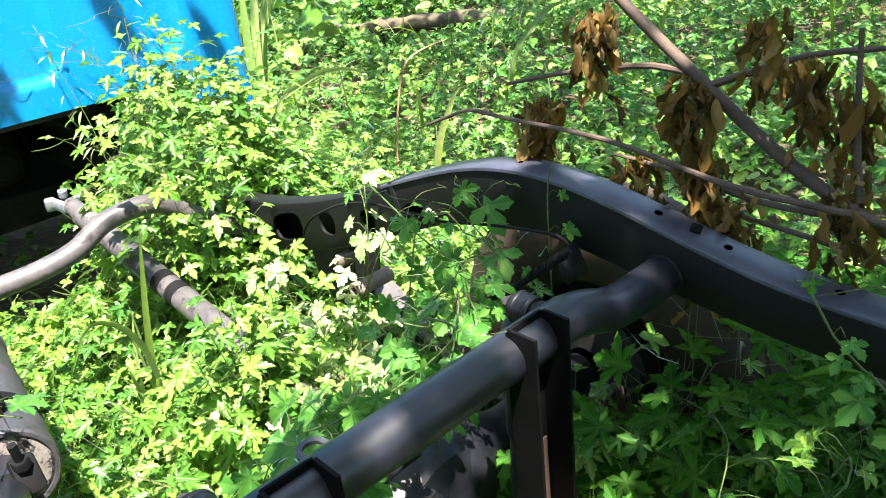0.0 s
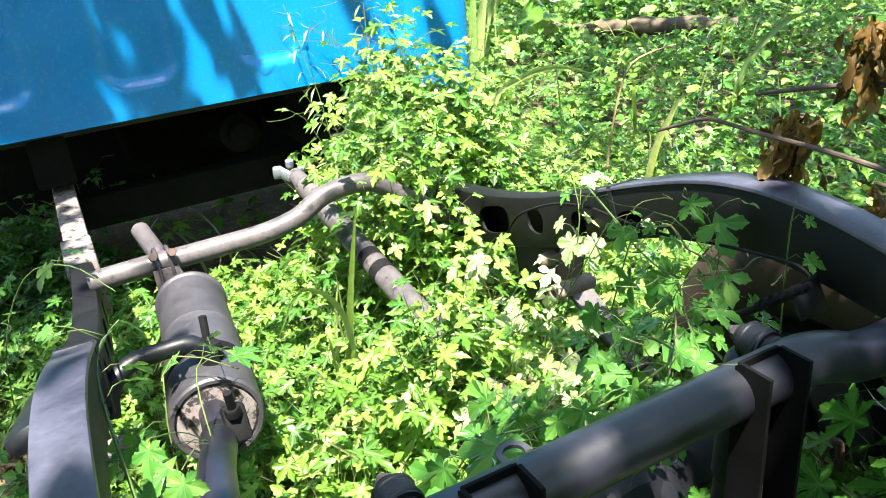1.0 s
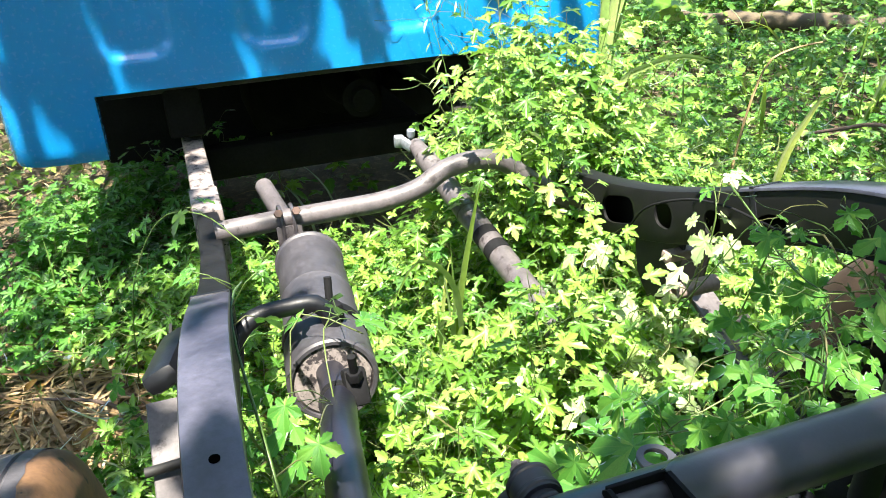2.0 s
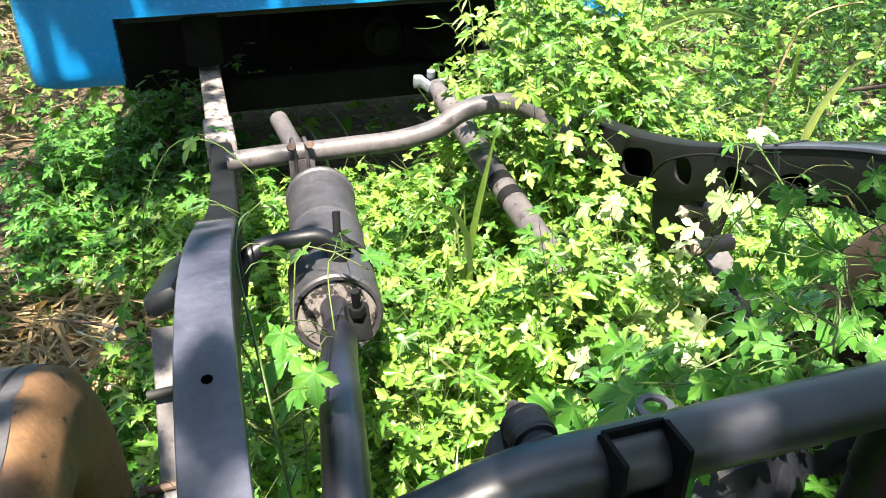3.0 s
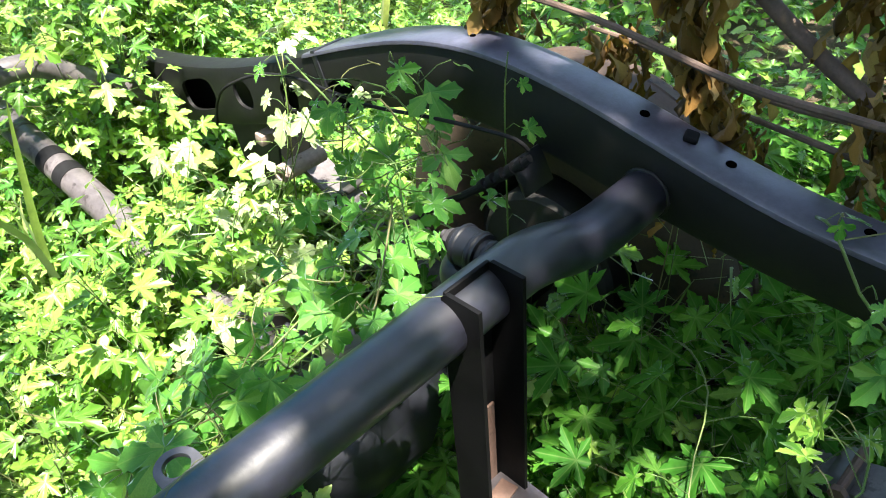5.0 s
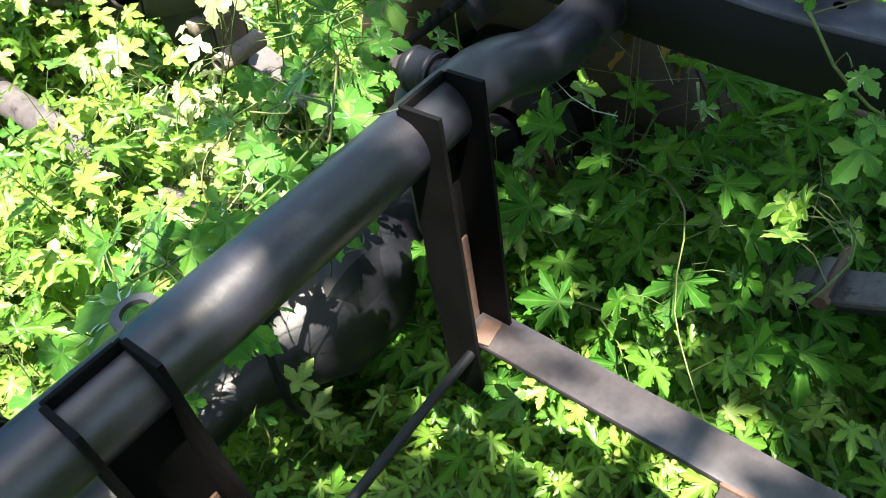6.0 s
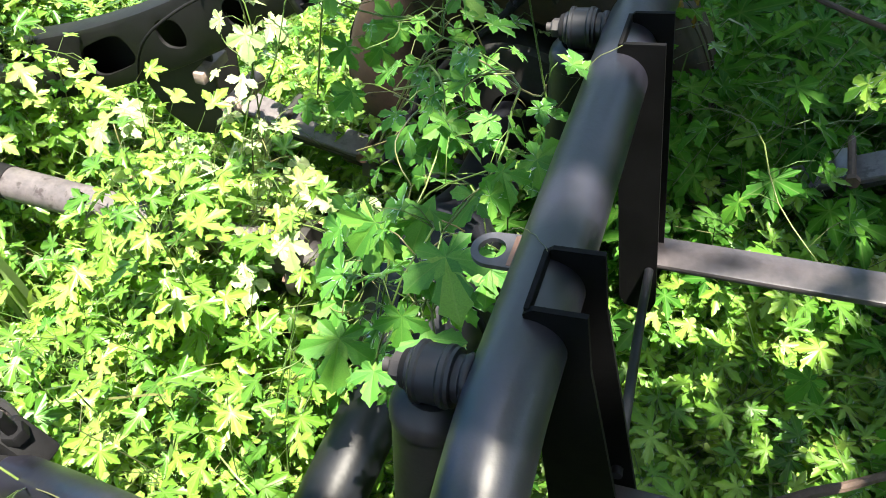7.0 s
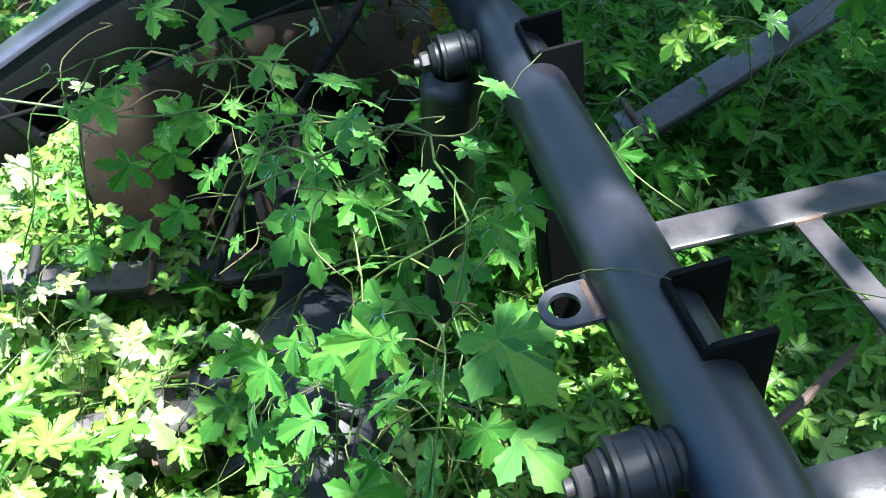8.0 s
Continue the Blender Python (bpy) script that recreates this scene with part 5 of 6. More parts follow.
def strip(points, width, label, mat="pale_grass"):
    """One long broad blade with a keeled middle."""
    line = smooth_path(points, 0.03)
    bm = bmesh.new()
    prev = None
    n = len(line)
    for i, p in enumerate(line):
        t = i / (n - 1)
        d = line[min(i + 1, n - 1)] - line[max(i - 1, 0)]
        side = d.cross(Vector((0.2, 1, 0.3))).normalized()
        w = width * (0.55 + 1.6 * t * (1 - t)) * (1 - t ** 5) + 0.0006
        row = [bm.verts.new(p - side * w), bm.verts.new(p + Vector((0, 0.35 * w, -0.2 * w))), bm.verts.new(p + side * w)]
        if prev:
            for q in range(2):
                bm.faces.new((prev[q], prev[q + 1], row[q + 1], row[q]))
        prev = row
    tagged(part("grass_blade", bm, M[mat], None, label, 180), "", "grass", "broad grass blades")


for x0, x1, x2, z2, y0 in ((0.93, 0.95, 1.0, 1.05, 1.93), (0.95, 1.0, 1.1, 1.1, 1.97), (0.94, 1.02, 1.18, 1.0, 1.99), (0.97, 1.06, 1.22, 1.12, 2.03), (0.96, 0.97, 0.95, 1.2, 2.05), (1.0, 1.08, 1.3, 1.0, 2.08)):
    strip([(x0, y0, 0.1), (0.5 * (x0 + x1), y0, 0.4), (x1, y0 + 0.02, 0.7), (x2, y0 + 0.05, z2)], 0.02, "broad pale sunlit grass blade beside the cab")
strip([(0.98, 1.93, 0.2), (1.02, 1.95, 0.5), (1.14, 1.95, 0.57), (1.285, 1.95, 0.585), (1.46, 1.95, 0.53)], 0.014, "long arching grass blade among the weeds")
strip([(1.22, 1.4, 0.2), (1.275, 1.4, 0.4), (1.33, 1.4, 0.49), (1.37, 1.4, 0.545), (1.42, 1.4, 0.555)], 0.016, "bluish green arching grass blade", "grass")
strip([(2.45, 2.2, 0.1), (2.55, 2.2, 0.32), (2.63, 2.2, 0.4), (2.8, 2.2, 0.5), (3.0, 2.2, 0.53)], 0.022, "broad grass blade in the undergrowth", "grass")
strip([(0.05, 1.02, 0.15), (0.06, 0.98, 0.4), (0.09, 0.96, 0.6), (0.1, 0.95, 0.66)], 0.007, "broad grass blade before the drive shaft", "grass")
strip([(0.07, 1.0, 0.2), (0.03, 0.93, 0.45), (-0.05, 0.9, 0.54), (-0.12, 0.88, 0.46)], 0.006, "broad grass blade before the drive shaft", "grass")
grass("grass_tuft", 10, 0.06, 1.0, 0.03, 0.05, 0.42, 0.006, (0.1, -0.1), "broad grass blades beside the drive shaft", 0.15)
grass("grass_tuft", 12, 0.02, 2.12, 0.16, 0.05, 0.55, 0.012, (-0.2, -0.1), "pale grass under the cab")
grass("grass_tuft", 60, 2.0, 2.8, 0.6, 0.7, 0.75, 0.006, (-0.2, -0.2), "arching grass among the weeds")
grass("grass_tuft", 40, 0.1, 0.85, 0.35, 0.4, 0.32, 0.003, (0.0, -0.1), "thin grass stalks among the weeds")
grass("grass_tuft", 30, 3.0, 4.2, 1.2, 1.4, 0.9, 0.012, (-0.3, -0.3), "tall grass in the undergrowth")



def stalks(n, area, label):
    """Thin pale stalks and runners through the upper weeds."""
    x, y = RNG.uniform(area[0], area[1], n), RNG.uniform(area[2], area[3], n)
    p = np.stack([x, y, canopy(x, y) * RNG.uniform(0.5, 1.05, n)], 1)
    p = p[~blocked(p)]
    n = len(p)
    nr = RNG.normal(0, 1, (n, 3))
    thin = BLADE[0].copy()
    thin[:, 0] *= 0.55
    thin[:, 2] *= 2.2
    scatter("weed_stalks", M["stem"], p, nr, RNG.uniform(0.06, 0.2, n), (thin, BLADE[1], BLADE[2]), None, label, "weeds", "stuff")


stalks(2600, (-1.0, 1.6, -0.5, 2.0), "thin pale green stalks and runners among the weeds")
stalks(900, (0.6, 3.5, 0.8, 4.5), "thin pale stalks in the taller weeds")

LEAF_MESH = {}


def leaf_mesh(kind, mat):
    """One shared blade mesh for each kind of leaf."""
    key = (kind, mat)
    if key not in LEAF_MESH:
        tv, tf, rib = {"palm": FINE, "hop": HOP, "trey": TREY, "lance": LANCE}[kind]
        me = bpy.data.meshes.new("leaf")
        me.from_pydata([tuple(v) for v in tv], [], [tuple(int(i) for i in t) for t in tf])
        me.attributes.new("rib", "FLOAT", "POINT").data.foreach_set("value", rib.astype(np.float32))
        LEAF_MESH[key] = me
    return LEAF_MESH[key]


def vine(points, leaves, size, label, radius=0.0013, kind="palm", spread=0.05, mat="vine", tendrils=1, seed=0, big=(), face=(-0.35, -0.3, 1.0)):
    """A climbing vine: a thin stem, and leaves on stalks that are parts of their own."""
    rng = random.Random(seed)
    v = thing("climbing_vine", points[0], label, "vine", "climbing vines")
    line = smooth_path(points, 0.03)
    bm = sweep(line, [radius * (1.15 - 0.5 * i / len(line)) for i in range(len(line))], 6)
    for _ in range(tendrils):
        i = rng.randrange(len(line) - 1)
        q = line[i]
        d = Vector((rng.uniform(-1, 1), rng.uniform(-1, 1), rng.uniform(-0.2, 0.8))).normalized()
        curl = [q + d * 0.02 * k + Vector((0.006 * math.sin(k * 1.6) * k * 0.5, 0.006 * math.cos(k * 1.6) * k * 0.5, 0)) for k in range(8)]
        sweep(smooth_path(curl, 0.01), 0.0008, 4, bm)
    stalks = []
    for k in range(leaves):
        i = min(len(line) - 2, int((k + rng.random() * 0.7) / leaves * (len(line) - 1)))
        q, d = line[i], (line[i + 1] - line[i]).normalized()
        side = d.cross(Vector((0, 0, 1)))
        side = side.normalized() if side.length > 0.1 else Vector((1, 0, 0))
        out = (side * rng.choice((-1, 1)) * rng.uniform(0.5, 1.2) + Vector((rng.uniform(-0.5, 0.5), rng.uniform(-0.5, 0.5), rng.uniform(0.0, 0.9)))).normalized()
        tip = q + out * spread * rng.uniform(0.5, 1.3)
        sweep([q, q.lerp(tip, 0.6) + Vector((0, 0, 0.006)), tip], radius * 0.42, 4, bm)
        stalks.append((tip, out, 0.0))
    for bx, by, bz, bs in big:
        tip = Vector((bx, by, bz))
        q = min(line, key=lambda p: (p - tip).length)
        sweep(smooth_path([q, q.lerp(tip, 0.5) + Vector((0, 0, 0.012)), tip], 0.02), radius * 0.5, 4, bm)
        away = tip - q
        stalks.append((tip, (away if away.length > 0.005 else Vector((0.3, -1, 0))).normalized(), bs))
    part("stem", bm, M["stem"], v, angle=180)
    for tip, out, own in stalks:
        fwd = (Vector((out.x, out.y, -rng.uniform(0.15, 1.1)))).normalized()
        nz = (Vector((rng.gauss(-0.15, 0.4), rng.gauss(-0.25, 0.4), 1.0))).normalized()
        if own:
            nz = (Vector(face) + Vector((rng.gauss(0, 0.15), rng.gauss(0, 0.15), 0))).normalized()
        ex = fwd.cross(nz).normalized()
        nz = ex.cross(fwd).normalized()
        s = own or size * rng.uniform(0.6, 1.25)
        leaf = obj("leaf", leaf_mesh(rng.choice(("hop", "palm", "trey", "hop")) if kind == "palm" else kind, mat), M[mat], None)
        leaf.parent = v
        leaf.matrix_parent_inverse = v.matrix_basis.inverted()
        m = Matrix((ex, fwd, nz)).transposed().to_4x4()
        leaf.matrix_basis = Matrix.Translation(tip) @ m @ Matrix.Diagonal((s, s, s, 1))
    return v


VINE = "climbing vine with palmate green leaves "
# large leaves close behind the cross tube
vine([(0.2, 0.3, 0.66), (0.15, 0.143, 0.722), (0.106, 0.13, 0.71), (0.025, 0.12, 0.71), (-0.04, 0.15, 0.69), (-0.1, 0.15, 0.66), (-0.12, 0.2, 0.58)], 6, 0.04, VINE + "spread behind the cross tube", tendrils=2, seed=50,
     big=((-0.066, 0.137, 0.716, 0.078), (0.025, 0.1, 0.728, 0.062), (-0.122, 0.138, 0.678, 0.06), (0.106, 0.116, 0.717, 0.045), (0.014, 0.126, 0.7, 0.05), (-0.126, 0.15, 0.7, 0.045), (-0.041, 0.128, 0.664, 0.062)))
vine([(0.3, 0.4, 0.5), (0.231, 0.28, 0.67), (0.16, 0.22, 0.69), (0.1, 0.21, 0.66), (0.02, 0.22, 0.63), (-0.06, 0.25, 0.6)], 6, 0.045, VINE + "hanging over the axle", tendrils=4, seed=51,
     big=((0.231, 0.26, 0.673, 0.07), (0.118, 0.205, 0.7, 0.05), (0.073, 0.213, 0.642, 0.055), (-0.08, 0.25, 0.604, 0.075), (0.146, 0.248, 0.66, 0.062), (0.19, 0.25, 0.63, 0.07)))
vine([(0.05, 0.36, 0.35), (0.02, 0.28, 0.5), (-0.04, 0.23, 0.54), (-0.1, 0.2, 0.5)], 8, 0.06, VINE + "below the cross tube", seed=52)
# from the axle up to the cross tube
vine([(0.0, 0.3, 0.42), (0.02, 0.27, 0.52), (0.045, 0.25, 0.59), (0.064, 0.21, 0.636), (0.04, 0.16, 0.68), (0.022, 0.1, 0.722)], 8, 0.055, VINE + "climbing to the cross tube", seed=1)
vine([(0.1, 0.36, 0.45), (0.05, 0.25, 0.6), (0.0, 0.18, 0.66), (-0.05, 0.16, 0.69), (-0.09, 0.17, 0.68), (-0.12, 0.2, 0.6)], 15, 0.052, VINE + "climbing to the cross tube", seed=2)
vine([(0.02, 0.3, 0.4), (-0.02, 0.22, 0.55), (-0.06, 0.17, 0.62), (-0.11, 0.14, 0.64), (-0.14, 0.14, 0.56)], 12, 0.05, VINE + "below the cross tube", seed=25)
vine([(0.36, 0.4, 0.5), (0.3, 0.3, 0.64), (0.22, 0.21, 0.695), (0.136, 0.13, 0.715), (0.105, 0.1, 0.73), (0.09, 0.09, 0.752)], 8, 0.045, VINE + "reaching the cross tube", tendrils=0, seed=26)
vine([(0.2, 0.38, 0.35), (0.15, 0.28, 0.56), (0.1, 0.2, 0.63), (0.05, 0.15, 0.64), (0.01, 0.14, 0.58)], 9, 0.055, VINE + "along the cross tube", seed=27)
vine([(0.26, 0.34, 0.5), (0.2, 0.24, 0.62), (0.17, 0.18, 0.66), (0.13, 0.15, 0.63), (0.1, 0.15, 0.55)], 9, 0.05, VINE + "along the cross tube", seed=3)
# along the inside of the rail
vine([(0.4, 0.55, 0.5), (0.381, 0.463, 0.7), (0.39, 0.4, 0.73), (0.375, 0.306, 0.7), (0.34, 0.24, 0.7)], 6, 0.042, VINE + "against the rail", seed=29)
vine([(0.33, 0.75, 0.3), (0.373, 0.66, 0.5), (0.368, 0.6, 0.63), (0.385, 0.62, 0.69), (0.42, 0.69, 0.72), (0.44, 0.71, 0.71)], 9, 0.045, "pale sunlit vine climbing over the rail", mat="brightened", seed=5)
vine([(0.33, 0.72, 0.35), (0.36, 0.62, 0.52), (0.35, 0.56, 0.6), (0.38, 0.52, 0.69), (0.36, 0.46, 0.66)], 6, 0.036, "pale sunlit vine climbing the rail", mat="brightened", seed=6)
vine([(0.36, 0.56, 0.74), (0.36, 0.474, 0.696), (0.355, 0.437, 0.678), (0.35, 0.376, 0.665), (0.33, 0.32, 0.675), (0.3, 0.28, 0.67), (0.25, 0.22, 0.685), (0.22, 0.17, 0.68)], 12, 0.036, VINE + "crossing before the rail", spread=0.03, seed=36)
vine([(0.37, 0.44, 0.7), (0.36, 0.37, 0.735), (0.36, 0.337, 0.71), (0.36, 0.296, 0.705), (0.35, 0.26, 0.665), (0.33, 0.24, 0.64)], 9, 0.034, VINE + "crossing before the rail", spread=0.03, seed=37)
vine([(0.3, 0.32, 0.62), (0.27, 0.27, 0.66), (0.25, 0.24, 0.67), (0.23, 0.22, 0.63), (0.22, 0.22, 0.57)], 11, 0.045, VINE + "hanging before the wheel", spread=0.03, seed=38)
vine([(0.37, 0.38, 0.42), (0.378, 0.33, 0.58), (0.384, 0.3, 0.7), (0.388, 0.33, 0.755), (0.39, 0.38, 0.77)], 5, 0.04, VINE + "hung against the rail", tendrils=2, seed=56, face=(-0.75, -0.5, 0.6),
     big=((0.384, 0.315, 0.772, 0.075), (0.388, 0.37, 0.775, 0.05), (0.375, 0.285, 0.7, 0.065), (0.365, 0.345, 0.66, 0.07), (0.372, 0.39, 0.62, 0.065), (0.355, 0.43, 0.63, 0.065), (0.35, 0.45, 0.54, 0.06)))
vine([(0.36, 0.17, 0.5), (0.383, 0.19, 0.65), (0.394, 0.2, 0.735), (0.4, 0.204, 0.785), (0.402, 0.2, 0.825)], 7, 0.03, "thin upright vine shoot before the black rail", spread=0.018, tendrils=0, seed=57)
vine([(0.43, -0.13, 0.745), (0.402, -0.155, 0.758), (0.392, -0.19, 0.715), (0.386, -0.225, 0.69), (0.384, -0.25, 0.675), (0.4, -0.3, 0.58), (0.47, -0.37, 0.4)], 5, 0.035, "long pale vine stem climbing over the black rail", radius=0.0014, spread=0.02, tendrils=0, seed=58, face=(-0.5, -0.5, 0.8),
     big=((0.384, -0.205, 0.722, 0.032), (0.378, -0.235, 0.672, 0.05), (0.375, -0.27, 0.65, 0.055), (0.4, -0.158, 0.775, 0.025), (0.365, -0.3, 0.6, 0.05)))
vine([(0.46, -0.36, 0.2), (0.49, -0.42, 0.42), (0.5, -0.5, 0.5), (0.5, -0.58, 0.55), (0.52, -0.66, 0.5)], 13, 0.06, VINE + "over the end of the spring", mat="deep", tendrils=1, seed=59)
# sunlit sprays between the shaft and the rail, sunlight painted into their pale leaves
vine([(0.34, 0.78, 0.3), (0.3, 0.72, 0.36), (0.25, 0.68, 0.36), (0.2, 0.64, 0.37)], 3, 0.05, "sun-brightened vine with very broad pale leaves", kind="hop", mat="brightened", seed=53,
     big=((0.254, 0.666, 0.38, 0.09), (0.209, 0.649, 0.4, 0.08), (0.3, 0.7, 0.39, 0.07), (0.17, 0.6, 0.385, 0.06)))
vine([(0.38, 0.9, 0.3), (0.33, 0.88, 0.45), (0.29, 0.87, 0.5), (0.27, 0.86, 0.44)], 4, 0.045, "pale sunlit vine with broad leaves", kind="hop", mat="brightened", seed=54,
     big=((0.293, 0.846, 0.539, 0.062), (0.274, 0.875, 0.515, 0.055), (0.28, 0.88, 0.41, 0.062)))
vine([(0.4, 0.7, 0.35), (0.385, 0.64, 0.55), (0.38, 0.615, 0.63), (0.4, 0.63, 0.72)], 4, 0.035, "pale sunlit vine climbing over the rail", kind="hop", mat="brightened", seed=55,
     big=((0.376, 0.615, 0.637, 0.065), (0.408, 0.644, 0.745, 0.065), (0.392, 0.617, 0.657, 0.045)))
vine([(0.36, 0.72, 0.3), (0.339, 0.645, 0.47), (0.316, 0.615, 0.42), (0.26, 0.6, 0.4), (0.19, 0.6, 0.38)], 9, 0.065, "sun-brightened vine with broad pale lobed leaves", kind="hop", mat="brightened", seed=7)
vine([(0.3, 0.9, 0.3), (0.247, 0.821, 0.4), (0.21, 0.72, 0.42), (0.2, 0.635, 0.39), (0.16, 0.55, 0.36)], 10, 0.06, "sun-brightened vine with broad pale lobed leaves", kind="hop", mat="brightened", seed=23)
vine([(0.42, 0.8, 0.3), (0.36, 0.74, 0.42), (0.3, 0.72, 0.44), (0.25, 0.66, 0.42)], 8, 0.05, "sun-brightened vine with broad pale lobed leaves", mat="brightened", seed=24)
vine([(0.3, 1.2, 0.35), (0.32, 1.08, 0.55), (0.335, 0.99, 0.6), (0.375, 0.965, 0.55)], 8, 0.045, "sunlit vine with pale leaves over the front tube", mat="leaf", seed=8)
vine([(0.36, 1.3, 0.4), (0.28, 1.15, 0.62), (0.22, 1.08, 0.68), (0.15, 1.06, 0.66)], 7, 0.045, "sunlit vine with pale leaves over the front tube", mat="leaf", seed=9)
vine([(0.3, 0.6, 0.3), (0.22, 0.56, 0.4), (0.19, 0.5, 0.43), (0.18, 0.44, 0.43), (0.15, 0.4, 0.42)], 8, 0.055, "sun-brightened vine over the end of the drive shaft", kind="hop", mat="brightened", seed=33)
vine([(0.1, 0.7, 0.3), (0.13, 0.6, 0.4), (0.17, 0.52, 0.42), (0.22, 0.47, 0.42)], 6, 0.05, "sun-brightened vine over the end of the drive shaft", mat="brightened", seed=34)
vine([(0.62, 0.6, 0.26), (0.622, 0.53, 0.3), (0.6, 0.48, 0.33)], 4, 0.03, "short vine shoot beside the spring", mat="leaf", seed=30)
vine([(0.42, -0.2, 0.5), (0.34, -0.24, 0.61), (0.275, -0.26, 0.63), (0.24, -0.24, 0.6)], 8, 0.035, "vine shoot lit above the shaded weeds", mat="leaf", seed=31)
vine([(0.45, 1.6, 0.4), (0.46, 1.66, 0.7), (0.48, 1.73, 0.86), (0.5, 1.76, 1.0), (0.52, 1.77, 1.12)], 34, 0.04, "thin flowering vine shoots against the blue cab", kind="lance", spread=0.035, mat="brightened", tendrils=14, seed=10)
vine([(0.3, 1.6, 0.4), (0.3, 1.68, 0.68), (0.28, 1.74, 0.84), (0.26, 1.76, 0.96)], 26, 0.04, "thin flowering vine shoots against the blue cab", kind="lance", spread=0.035, mat="brightened", tendrils=14, seed=11)
vine([(0.6, 1.45, 0.5), (0.55, 1.6, 0.72), (0.45, 1.7, 0.8), (0.36, 1.74, 0.86), (0.3, 1.76, 0.9)], 30, 0.04, "thin vine shoots against the blue cab", kind="lance", spread=0.035, mat="brightened", tendrils=14, seed=12)
vine([(-0.38, 0.1, 0.4), (-0.4, 0.25, 0.68), (-0.41, 0.45, 0.72), (-0.4, 0.6, 0.7), (-0.38, 0.72, 0.66)], 12, 0.04, "thin vine strand along the rail", radius=0.002, seed=13)
vine([(-0.3, 0.3, 0.3), (-0.31, 0.42, 0.62), (-0.3, 0.5, 0.68), (-0.27, 0.56, 0.66)], 7, 0.055, VINE + "over the silencer", seed=14, big=((-0.357, 0.215, 0.75, 0.045), (-0.375, 0.28, 0.75, 0.04), (-0.262, 0.66, 0.632, 0.05), (-0.31, 0.62, 0.63, 0.05), (-0.225, 0.6, 0.62, 0.04), (-0.35, 0.4, 0.64, 0.07)))
vine([(-0.36, 0.45, 0.35), (-0.35, 0.5, 0.62), (-0.32, 0.55, 0.68), (-0.25, 0.5, 0.66)], 6, 0.06, VINE + "over the silencer", seed=15)
vine([(-0.62, 1.25, 0.2), (-0.58, 1.2, 0.45), (-0.5, 1.12, 0.62), (-0.42, 1.02, 0.66), (-0.36, 0.9, 0.64)], 9, 0.05, "thin vine strand across the rail", seed=16)
vine([(0.75, -0.35, 0.2), (0.62, -0.28, 0.5), (0.5, -0.22, 0.72), (0.42, -0.16, 0.74)], 10, 0.055, VINE + "across the rail", seed=17)
vine([(0.62, 0.1, 0.2), (0.52, 0.02, 0.42), (0.4, -0.08, 0.5), (0.3, -0.12, 0.46), (0.22, -0.2, 0.4)], 16, 0.06, VINE + "in the shade of the rail", mat="deep", seed=18)
vine([(0.1, -0.4, 0.1), (0.02, -0.3, 0.4), (0.03, -0.22, 0.5), (0.05, -0.16, 0.46)], 12, 0.055, VINE + "through the carrier frame", mat="deep", seed=19)


